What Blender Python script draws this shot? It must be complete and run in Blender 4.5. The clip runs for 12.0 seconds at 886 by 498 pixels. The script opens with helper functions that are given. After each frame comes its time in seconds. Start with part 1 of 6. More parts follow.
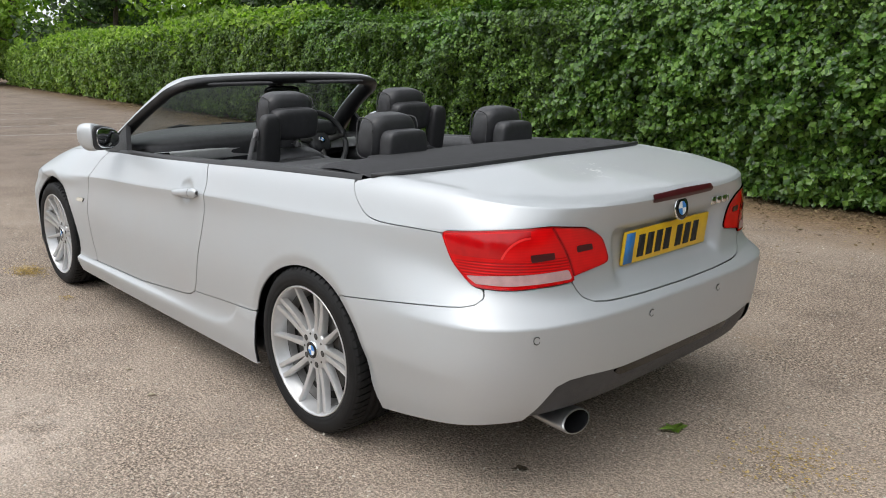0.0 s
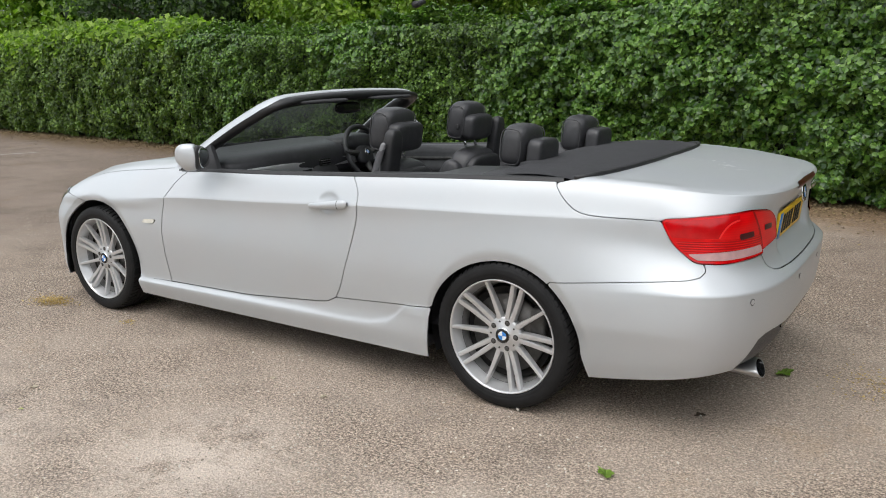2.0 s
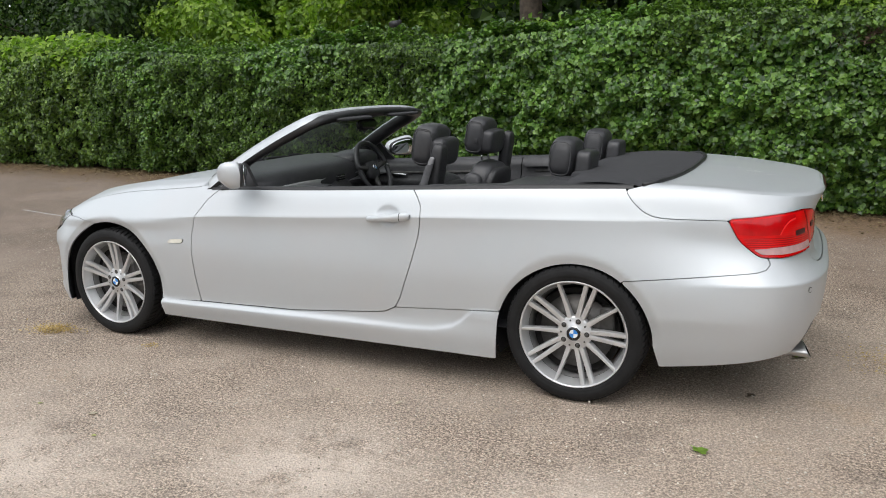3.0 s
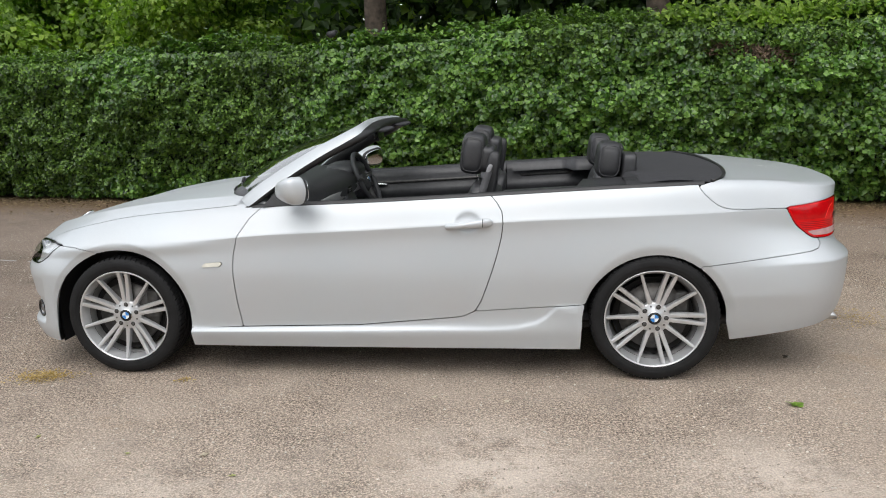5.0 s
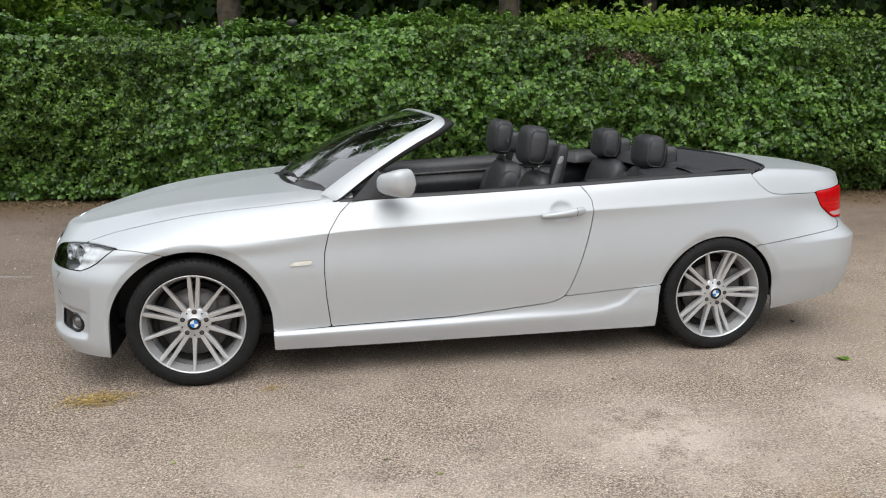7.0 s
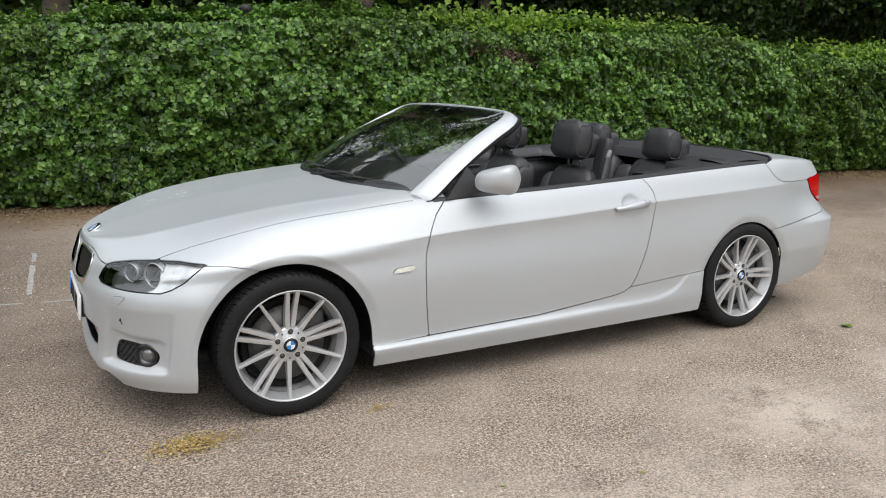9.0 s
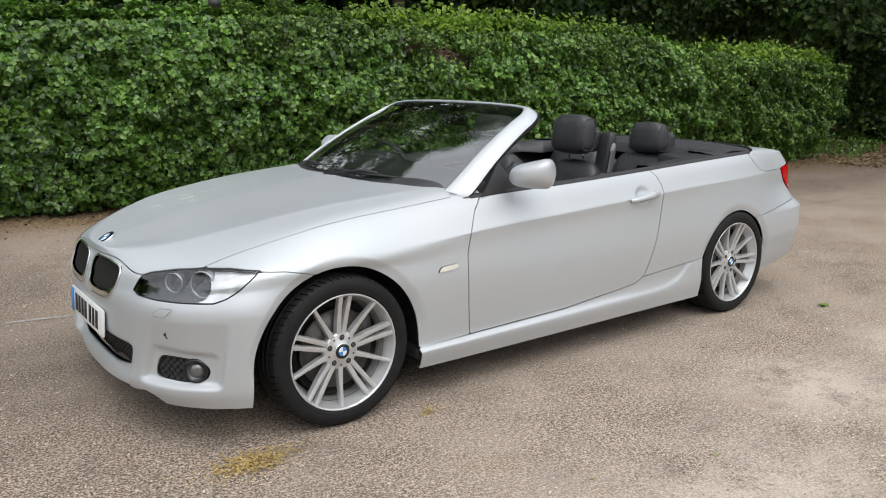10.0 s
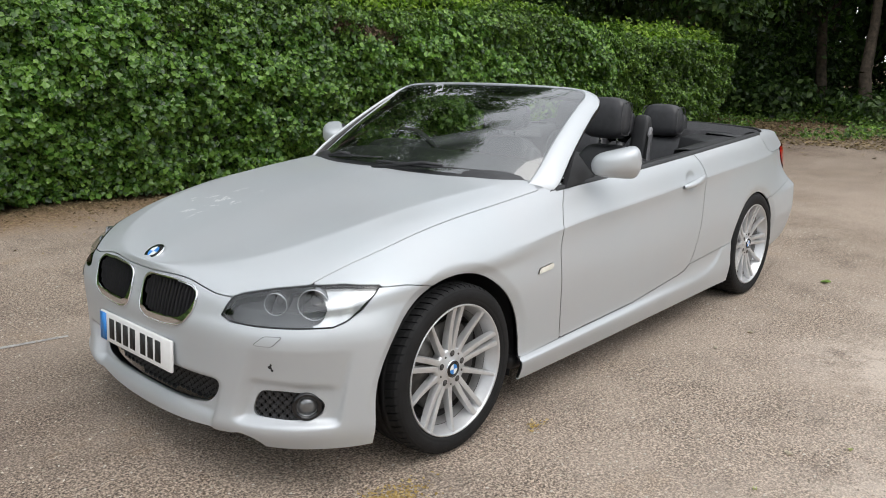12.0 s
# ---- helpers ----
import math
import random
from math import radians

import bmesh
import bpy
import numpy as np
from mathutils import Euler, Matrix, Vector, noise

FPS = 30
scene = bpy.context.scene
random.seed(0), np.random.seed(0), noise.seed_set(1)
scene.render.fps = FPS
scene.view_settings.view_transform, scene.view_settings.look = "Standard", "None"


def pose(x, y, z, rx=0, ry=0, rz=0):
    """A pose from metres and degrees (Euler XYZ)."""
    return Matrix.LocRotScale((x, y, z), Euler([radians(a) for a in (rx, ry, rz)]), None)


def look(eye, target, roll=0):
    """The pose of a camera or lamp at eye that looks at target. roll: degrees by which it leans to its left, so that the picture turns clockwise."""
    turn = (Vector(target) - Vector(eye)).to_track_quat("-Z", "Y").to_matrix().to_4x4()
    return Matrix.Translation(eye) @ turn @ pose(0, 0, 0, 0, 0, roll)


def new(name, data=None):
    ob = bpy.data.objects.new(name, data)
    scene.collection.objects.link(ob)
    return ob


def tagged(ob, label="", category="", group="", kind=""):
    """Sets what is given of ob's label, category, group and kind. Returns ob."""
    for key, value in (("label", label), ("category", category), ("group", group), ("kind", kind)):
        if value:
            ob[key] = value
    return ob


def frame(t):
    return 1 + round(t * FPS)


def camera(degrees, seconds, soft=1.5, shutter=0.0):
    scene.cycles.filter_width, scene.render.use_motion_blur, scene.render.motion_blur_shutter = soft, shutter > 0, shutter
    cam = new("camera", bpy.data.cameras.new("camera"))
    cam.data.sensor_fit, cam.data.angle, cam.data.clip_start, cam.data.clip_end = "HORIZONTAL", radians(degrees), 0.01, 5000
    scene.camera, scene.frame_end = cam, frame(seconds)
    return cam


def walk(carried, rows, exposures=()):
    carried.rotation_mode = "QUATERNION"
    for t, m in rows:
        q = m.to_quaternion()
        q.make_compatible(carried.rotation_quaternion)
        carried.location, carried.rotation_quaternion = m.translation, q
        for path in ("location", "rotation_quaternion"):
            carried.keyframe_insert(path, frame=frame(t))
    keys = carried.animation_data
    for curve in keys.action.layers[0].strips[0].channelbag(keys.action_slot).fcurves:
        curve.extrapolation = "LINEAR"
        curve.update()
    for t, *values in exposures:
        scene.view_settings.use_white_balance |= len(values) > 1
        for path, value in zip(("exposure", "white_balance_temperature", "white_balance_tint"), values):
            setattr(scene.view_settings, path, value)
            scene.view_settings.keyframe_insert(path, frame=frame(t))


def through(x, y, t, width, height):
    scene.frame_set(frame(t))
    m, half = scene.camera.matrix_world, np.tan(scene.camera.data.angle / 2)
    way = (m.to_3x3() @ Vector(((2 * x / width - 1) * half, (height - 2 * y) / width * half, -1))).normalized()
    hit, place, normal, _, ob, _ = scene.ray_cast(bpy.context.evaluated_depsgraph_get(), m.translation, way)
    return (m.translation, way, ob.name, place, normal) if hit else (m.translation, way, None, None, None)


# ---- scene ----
import itertools

cam = camera(59.0, 12.0, soft=1.0)
PATH = [
    (0, (3.708, -2.358, 1.36), (2.285, -1.033, 0.89), -0.1),
    (0.5, (3.607, -2.638, 1.374), (2.237, -1.259, 0.902), -0.1),
    (1, (3.394, -2.899, 1.359), (2.103, -1.446, 0.888), -0.4),
    (1.5, (3.14, -3.176, 1.4), (1.944, -1.642, 0.933), -0.7),
    (2, (2.893, -3.563, 1.412), (1.814, -1.942, 0.959), -1.0),
    (2.5, (2.574, -3.813, 1.393), (1.618, -2.112, 0.959), -1.2),
    (3, (2.25, -4.128, 1.426), (1.434, -2.35, 1.01), -1.2),
    (4.8, (0.974, -4.633, 1.478), (0.668, -2.703, 1.055), -1.8),
    (5, (0.803, -4.657, 1.476), (0.566, -2.714, 1.065), -1.7),
    (5.5, (0.378, -4.71, 1.468), (0.294, -2.755, 1.052), -1.6),
    (6, (-0.039, -4.732, 1.464), (0.04, -2.778, 1.041), -1.2),
    (6.5, (-0.427, -4.663, 1.462), (-0.201, -2.722, 1.04), -0.7),
    (7, (-0.899, -4.65, 1.475), (-0.521, -2.732, 1.05), -0.1),
    (7.5, (-1.284, -4.506, 1.469), (-0.764, -2.622, 1.041), 0.3),
    (9.3, (-2.556, -3.847, 1.434), (-1.535, -2.179, 1.013), 0.6),
    (9.5, (-2.689, -3.77, 1.425), (-1.617, -2.134, 1.01), 0.5),
    (10, (-2.905, -3.529, 1.407), (-1.719, -1.975, 0.985), 0.3),
    (10.5, (-3.055, -3.274, 1.419), (-1.782, -1.793, 0.987), 0.1),
    (11, (-3.25, -3.016, 1.414), (-1.905, -1.604, 0.97), -0.0),
    (11.5, (-3.339, -2.832, 1.42), (-1.942, -1.475, 0.963), 0.1),
    (12, (-3.39, -2.616, 1.413), (-1.947, -1.314, 0.943), 0.3),
]
walk(cam, [(t, look(eye, target, roll)) for t, eye, target, roll in PATH], [(0, 0.74), (12, 0.74)])

# ---- daylight: bright overcast sky with a weak, wide sun ----
world = bpy.data.worlds.new("overcast_sky")
scene.world = world
world.use_nodes = True
wt = world.node_tree
sky = wt.nodes.new("ShaderNodeTexSky")
sky.sky_type, sky.sun_disc = "NISHITA", False
sky.sun_elevation, sky.sun_rotation = radians(60), radians(186)
sky.air_density, sky.dust_density, sky.ozone_density = 1.0, 4.0, 1.0
veil = wt.nodes.new("ShaderNodeHueSaturation")
veil.inputs["Saturation"].default_value = 0.22
wt.links.new(sky.outputs[0], veil.inputs["Color"])
cloud = wt.nodes.new("ShaderNodeMix")
cloud.data_type = "RGBA"
cloud.inputs[0].default_value = 0.6
cloud.inputs[7].default_value = (6.2, 6.5, 6.9, 1)
wt.links.new(veil.outputs[0], cloud.inputs[6])
wt.links.new(cloud.outputs[2], wt.nodes["Background"].inputs["Color"])
wt.nodes["Background"].inputs["Strength"].default_value = 0.136
sun = new("sun", bpy.data.lights.new("sun", "SUN"))
sun.data.energy, sun.data.angle, sun.data.color = 0.56, radians(55), (1.0, 0.97, 0.92)
sun.matrix_world = look((-.5, -4.4, 7.8), (0, 0, 0))

# ---- materials ----
class Nodes:
    """A small builder for a node material."""

    def __init__(self, name, **inputs):
        self.mat = bpy.data.materials.new(name)
        self.mat.use_nodes = True
        self.tree = self.mat.node_tree
        self.bsdf = self.tree.nodes["Principled BSDF"]
        self.set(self.bsdf, inputs)
        self.place = self.tree.nodes.new("ShaderNodeTexCoord").outputs["Object"]

    def set(self, node, inputs):
        for key, value in inputs.items():
            socket = node.inputs[key.replace("_", " ")]
            if isinstance(value, bpy.types.NodeSocket):
                self.tree.links.new(value, socket)
            elif isinstance(value, tuple) and len(value) == 3 and socket.type == "RGBA":
                socket.default_value = (*value, 1)
            else:
                socket.default_value = value

    def add(self, kind, out=0, **inputs):
        node = self.tree.nodes.new(kind)
        self.set(node, inputs)
        return node.outputs[out]

    def noise(self, scale, detail=4.0, rough=0.55, vector=None):
        return self.add("ShaderNodeTexNoise", Vector=vector or self.place, Scale=scale, Detail=detail, Roughness=rough)

    def ramp(self, fac, *stops):
        node = self.tree.nodes.new("ShaderNodeValToRGB")
        self.tree.links.new(fac, node.inputs[0])
        ramp = node.color_ramp
        while len(ramp.elements) < len(stops):
            ramp.elements.new(0.5)
        for element, (at, colour) in zip(ramp.elements, stops):
            element.position = at
            element.color = (*colour, 1) if isinstance(colour, tuple) else (colour, colour, colour, 1)
        return node.outputs[0]

    def mix(self, fac, a, b, mode="MIX"):
        node = self.tree.nodes.new("ShaderNodeMix")
        node.data_type, node.blend_type = "RGBA", mode
        for socket, value in ((node.inputs[0], fac), (node.inputs[6], a), (node.inputs[7], b)):
            if isinstance(value, bpy.types.NodeSocket):
                self.tree.links.new(value, socket)
            else:
                socket.default_value = (*value, 1) if isinstance(value, tuple) else value
        return node.outputs[2]

    def bump(self, height, strength=0.3, distance=0.01):
        self.set(self.bsdf, {"Normal": self.add("ShaderNodeBump", Height=height, Strength=strength, Distance=distance)})

    def base(self, colour):
        self.set(self.bsdf, {"Base_Color": colour})
        return self


def plain(name, colour, rough=0.5, metal=0.0, vary=0.12, scale=30.0, bump=0.0, bump_scale=400.0, **more):
    """A material of one colour with slight mottling and relief."""
    n = Nodes(name, Roughness=rough, Metallic=metal, **more)
    lo, hi = tuple(c * (1 - vary) for c in colour), tuple(min(1, c * (1 + vary)) for c in colour)
    n.base(n.ramp(n.noise(scale), (0.3, lo), (0.7, hi)))
    if bump:
        n.bump(n.noise(bump_scale, 3), bump, 0.002)
    return n.mat


def silver_paint():
    n = Nodes("silver_paint", Coat_Weight=0.40, Coat_Roughness=0.05)
    flake = n.ramp(n.noise(900, 2), (0.3, (.474, .506, .530)), (0.7, (.570, .600, .620)))
    dust = n.ramp(n.noise(2.2, 5), (0.35, 0.0), (0.75, 1.0))
    tone = n.mix(dust, flake, (.528, .542, .558))
    # dried water marks on the boot lid and the bonnet
    matt = n.ramp(n.noise(1.0), (0.0, .39), (1.0, .45))
    for spot, reach in (((2.02, -.08, .98), .16), ((-1.62, .25, .83), .22)):
        far = n.tree.nodes.new("ShaderNodeVectorMath")
        far.operation = "DISTANCE"
        n.tree.links.new(n.place, far.inputs[0])
        far.inputs[1].default_value = spot
        zone = n.ramp(far.outputs["Value"], (0.0, 1.0), (reach * .6, .9), (reach, 0.0))
        marks = n.ramp(n.noise(14, 9, .75), (0.57, 0.0), (0.60, .8), (0.66, .1))
        worn = n.mix(1.0, zone, marks, "MULTIPLY")
        tone = n.mix(worn, tone, (.92, .92, .91))
        matt = n.mix(worn, matt, (0.1, 0.1, 0.1))
    n.base(tone)
    n.set(n.bsdf, {"Metallic": matt})
    n.set(n.bsdf, {"Roughness": n.ramp(n.noise(3.5, 5), (0.3, 0.45), (0.7, 0.52))})
    return n.mat


def glass(name, tint, rough=0.0, least=0.25, edge=0.75):
    """A thin clear pane: tinted see-through, with mirror gloss by Fresnel."""
    mat = bpy.data.materials.new(name)
    mat.use_nodes = True
    t = mat.node_tree
    t.nodes.remove(t.nodes["Principled BSDF"])
    clear, gloss, mix, weight, power, scale = (t.nodes.new("ShaderNode" + k) for k in ("BsdfTransparent", "BsdfGlossy", "MixShader", "LayerWeight", "Math", "Math"))
    clear.inputs[0].default_value = (*tint, 1)
    gloss.inputs["Roughness"].default_value = rough
    weight.inputs[0].default_value = 0.5
    power.operation, scale.operation = "POWER", "MULTIPLY_ADD"
    power.inputs[1].default_value = 3.0
    scale.inputs[1].default_value, scale.inputs[2].default_value = edge, least
    t.links.new(weight.outputs["Facing"], power.inputs[0])
    t.links.new(power.outputs[0], scale.inputs[0])
    t.links.new(scale.outputs[0], mix.inputs[0])
    t.links.new(clear.outputs[0], mix.inputs[1])
    t.links.new(gloss.outputs[0], mix.inputs[2])
    t.links.new(mix.outputs[0], t.nodes["Material Output"].inputs[0])
    return mat


def asphalt():
    n = Nodes("worn_tarmac", Roughness=0.92)
    fine = n.ramp(n.noise(115, 2, .6), (0.39, (.040, .034, .030)), (0.50, (.205, .173, .144)), (0.60, (.72, .64, .545)))
    coarse = n.ramp(n.noise(60, 3, .65), (0.39, (.055, .046, .038)), (0.51, (.235, .197, .163)), (0.62, (.56, .485, .41)))
    grit = n.mix(0.47, fine, coarse)
    stones = n.add("ShaderNodeTexVoronoi", Vector=n.place, Scale=85.0)
    pick = n.mix(1.0, n.ramp(stones, (0.0, 1.0), (0.24, 1.0), (0.34, 0.0)), n.ramp(n.noise(30, 3), (0.46, 0.0), (0.56, 0.85)), "MULTIPLY")
    grit = n.mix(pick, grit, (.60, .55, .47))
    damp = n.ramp(n.noise(3.3, 7, .75), (0.50, 0.0), (0.66, 0.55))
    grit = n.mix(damp, grit, n.mix(0.66, grit, (.078, .070, .064)))
    wide = n.ramp(n.noise(0.6, 8, .68), (0.44, 0.0), (0.58, 0.9))
    grit = n.mix(wide, grit, n.mix(0.45, grit, (.46, .415, .365)))
    # pale worn stretch along the near side of the bay
    sep = n.tree.nodes.new("ShaderNodeSeparateXYZ")
    n.tree.links.new(n.place, sep.inputs[0])
    edge = n.tree.nodes.new("ShaderNodeMath")
    edge.operation = "MULTIPLY_ADD"
    n.tree.links.new(n.noise(1.3, 6, .65), edge.inputs[0])
    edge.inputs[1].default_value = 1.8
    n.tree.links.new(sep.outputs[1], edge.inputs[2])
    shift = n.tree.nodes.new("ShaderNodeMath")
    n.tree.links.new(edge.outputs[0], shift.inputs[0])
    shift.inputs[1].default_value = 1.1
    near = n.ramp(shift.outputs[0], (0.0, 1.0), (0.6, 0.0))
    pale = n.ramp(n.noise(1.5, 8, .72), (0.40, 0.1), (0.58, 0.55), (0.66, 1.0))
    grit = n.mix(n.mix(1.0, pale, near, "MULTIPLY"), grit, n.mix(0.6, grit, (.60, .555, .50)))
    straw = n.ramp(n.noise(1.1, 8, .78), (0.56, 0.0), (0.70, 0.6))
    grit = n.mix(straw, grit, n.mix(0.5, grit, (.34, .24, .13)))
    foot = n.tree.nodes.new("ShaderNodeMath")
    foot.operation = "MULTIPLY_ADD"
    n.tree.links.new(sep.outputs[0], foot.inputs[0])
    foot.inputs[1].default_value = 0.115
    n.tree.links.new(sep.outputs[1], foot.inputs[2])
    rag = n.tree.nodes.new("ShaderNodeMath")
    rag.operation = "MULTIPLY_ADD"
    n.tree.links.new(n.noise(1.2, 7, .7), rag.inputs[0])
    rag.inputs[1].default_value = 2.4
    n.tree.links.new(foot.outputs[0], rag.inputs[2])
    far = n.tree.nodes.new("ShaderNodeMapRange")
    n.tree.links.new(rag.outputs[0], far.inputs[0])
    far.inputs[1].default_value, far.inputs[2].default_value = 4.9, 5.9
    dirt = n.ramp(n.noise(26, 6, .8), (0.35, (.11, .078, .048)), (0.52, (.24, .175, .105)), (0.66, (.42, .32, .20)))
    grit = n.mix(far.outputs[0], grit, dirt)
    # the surface is darker towards the car's nose, paler behind its tail
    lengthwise = n.tree.nodes.new("ShaderNodeMapRange")
    n.tree.links.new(sep.outputs[0], lengthwise.inputs[0])
    lengthwise.inputs[1].default_value, lengthwise.inputs[2].default_value = -3.6, 3.6
    grit = n.mix(1.0, grit, n.ramp(lengthwise.outputs[0], (0.0, (.92, .91, .90)), (0.35, (1.0, 1.0, 1.0)), (0.65, (1.0, 1.0, 1.0)), (1.0, (1.07, 1.06, 1.05))), "MULTIPLY")
    # darker stretch ahead of the nose, dark tarmac behind the tail and farther off
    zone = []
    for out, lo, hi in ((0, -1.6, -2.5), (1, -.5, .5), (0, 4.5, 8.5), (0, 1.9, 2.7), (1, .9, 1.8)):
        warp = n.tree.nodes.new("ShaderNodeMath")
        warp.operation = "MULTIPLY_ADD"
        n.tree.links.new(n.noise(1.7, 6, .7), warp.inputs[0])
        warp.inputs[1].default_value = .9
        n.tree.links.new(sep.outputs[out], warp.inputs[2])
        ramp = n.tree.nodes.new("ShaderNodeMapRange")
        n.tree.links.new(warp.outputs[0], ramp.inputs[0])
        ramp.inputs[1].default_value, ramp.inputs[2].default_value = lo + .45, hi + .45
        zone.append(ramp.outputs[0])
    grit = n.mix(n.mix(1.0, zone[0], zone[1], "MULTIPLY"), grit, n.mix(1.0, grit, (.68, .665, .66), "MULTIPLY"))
    # two pale scuffed spots beside the car
    for spot, reach in (((.62, -1.86, 0), .55), ((-.55, -2.35, 0), .6), ((1.7, -1.9, 0), .5)):
        gone = n.tree.nodes.new("ShaderNodeVectorMath")
        gone.operation = "DISTANCE"
        n.tree.links.new(n.place, gone.inputs[0])
        gone.inputs[1].default_value = spot
        scuff = n.mix(1.0, n.ramp(gone.outputs["Value"], (0.0, 1.0), (reach * .3, .8), (reach, 0.0)), n.ramp(n.noise(4.5, 8, .75), (0.42, 0.0), (0.54, 1.0)), "MULTIPLY")
        grit = n.mix(scuff, grit, n.mix(0.6, grit, (.66, .62, .57)))
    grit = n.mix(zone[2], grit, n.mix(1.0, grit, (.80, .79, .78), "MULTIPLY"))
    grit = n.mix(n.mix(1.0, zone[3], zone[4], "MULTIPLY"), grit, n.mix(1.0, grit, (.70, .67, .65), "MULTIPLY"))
    n.base(n.mix(1.0, grit, (1.10, 1.008, .94), "MULTIPLY"))
    n.bump(n.mix(0.45, n.noise(115, 2, .6), n.noise(60, 3, .65)), 1.0, 0.020)
    return n.mat


def leaf_material(name, dark, mid, light, gloss=0.38, through=0.25):
    n = Nodes(name, Roughness=gloss)
    rnd = n.add("ShaderNodeNewGeometry", out="Random Per Island")
    col = n.ramp(rnd, (0.0, dark), (0.5, mid), (0.95, light))
    patch = n.ramp(n.noise(0.9, 4), (0.35, 0.65), (0.7, 1.15))
    n.base(n.mix(1.0, col, patch, "MULTIPLY"))
    trans = n.tree.nodes.new("ShaderNodeBsdfTranslucent")
    n.tree.links.new(n.mix(1.0, col, (1.0, 1.25, .5), "MULTIPLY"), trans.inputs[0])
    mix = n.tree.nodes.new("ShaderNodeMixShader")
    mix.inputs[0].default_value = through
    n.tree.links.new(n.bsdf.outputs[0], mix.inputs[1])
    n.tree.links.new(trans.outputs[0], mix.inputs[2])
    n.tree.links.new(mix.outputs[0], n.tree.nodes["Material Output"].inputs[0])
    return n.mat


def tail_red(name, deep, strength):
    n = Nodes(name, Roughness=0.12, Specular_IOR_Level=0.3, Coat_Weight=0.08, Coat_Roughness=0.03)
    ribs = n.tree.nodes.new("ShaderNodeTexWave")
    ribs.bands_direction = "Z"
    ribs.inputs["Scale"].default_value = 36.0
    n.tree.links.new(n.place, ribs.inputs["Vector"])
    glow = n.ramp(n.noise(7, 3), (0.35, (.60, .002, .004)), (0.65, (.82, .005, .007)))
    n.base(n.mix(n.ramp(ribs.outputs[0], (0.2, deep), (0.8, 0.0)), glow, (.22, .002, .003)))
    n.bump(ribs.outputs[0], strength, 0.002)
    return n.mat


PAINT = silver_paint()
SEAM = plain("dark_seam", (.02, .02, .02), .8)
RUBBER = plain("black_rubber_trim", (.018, .018, .019), .45, bump=.1)
PLASTIC = plain("black_plastic", (.025, .025, .027), .5, bump=.25, bump_scale=700)
DIFFUSE_GREY = plain("dark_grey_bumper_plastic", (.058, .059, .063), .5, bump=.3, bump_scale=900)
LEATHER = plain("black_leather", (.036, .036, .039), .42, vary=.2, bump=.35, bump_scale=260)
FABRIC = plain("black_fabric", (.03, .03, .033), .85, vary=.15, bump=.4, bump_scale=900)
BELT = plain("grey_belt_webbing", (.085, .085, .09), .7)
GUIDE = plain("grey_belt_guide", (.26, .26, .27), .4)
STITCH = plain("grey_stitching", (.055, .055, .058), .7)
TYRE = plain("tyre_rubber", (.010, .010, .0105), .7, vary=.3, scale=18, bump=.25, Specular_IOR_Level=.28)
ALLOY = plain("silver_alloy", (.60, .605, .612), .34, .6, vary=.05)
# darker copy of the alloy: the barrel's shade put into the colour
BARREL = plain("shaded_rim_barrel", (.38, .375, .37), .5, .5, vary=.15)
DARK_METAL = plain("dull_dark_steel", (.09, .088, .085), .55, .6, vary=.3)
CHROME = plain("chrome", (.85, .86, .87), .08, 1.0, vary=.02)
STEEL = plain("brushed_exhaust_steel", (.48, .48, .48), .38, .95, vary=.1)
RED_LENS = tail_red("red_lens", 0.08, .03)
RIBBED_RED = tail_red("ribbed_red_lens", 0.7, .4)
DEEP_RED = plain("deep_red_lens", (.48, .003, .006), .12)
LIGHT_RED = plain("light_red_ring", (.95, .035, .035), .15)
DARK_RED = plain("dark_red_lens", (.055, .003, .006), .28)
SLAT = plain("grille_slat", (.020, .020, .022), .22)
DISC = plain("brake_disc_steel", (.10, .095, .09), .45, .7, vary=.3)
# near-black that puts the shade of spoke gaps and bolt wells into colour
WHEEL_SHADE = plain("wheel_inner_shade", (.022, .020, .019), .85, vary=.3)
HALO = plain("milky_ring", (.34, .355, .37), .15, .3, vary=.04)
REFLECTOR = plain("lamp_reflector", (.78, .79, .80), .20, .55, vary=.30, scale=22)
CLEAR_LENS = plain("frosted_pink_lens", (.52, .32, .32), .15, bump=.5, bump_scale=250)
AMBER = plain("pale_amber_lens", (.70, .68, .60), .2)
LAMP_CUP = plain("projector_cup", (.30, .31, .32), .22, .85, vary=.2, scale=40)
FOG_GLASS = plain("fog_lamp_lens", (.20, .205, .21), .12, .6, vary=.1)
WHITE_PLATE = plain("white_plate", (.78, .78, .77), .35, vary=.03)
YELLOW_PLATE = plain("yellow_plate", (.80, .50, .02), .35, vary=.04)
PLATE_INK = plain("matt_black_print", (.012, .012, .012), .6)
BLUE = plain("blue_enamel", (.035, .22, .60), .3)
WHITE = plain("white_enamel", (.8, .8, .8), .3, vary=.03)
BLACK = plain("gloss_black", (.01, .01, .011), .15)
LAMP_DARK = plain("headlamp_bezel", (.105, .109, .114), .35, .2)
GLASS = glass("windscreen_glass", (.76, .81, .785))
LAMP_GLASS = glass("headlamp_glass", (.93, .945, .95), 0.0, 0.10, 0.28)
MIRROR = plain("mirror_glass", (.66, .68, .70), .02, 1.0, vary=.01)
GREEN_LAMP = plain("instrument_grey", (.12, .12, .13), .3)
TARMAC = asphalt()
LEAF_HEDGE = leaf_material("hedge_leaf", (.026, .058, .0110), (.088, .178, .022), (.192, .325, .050))
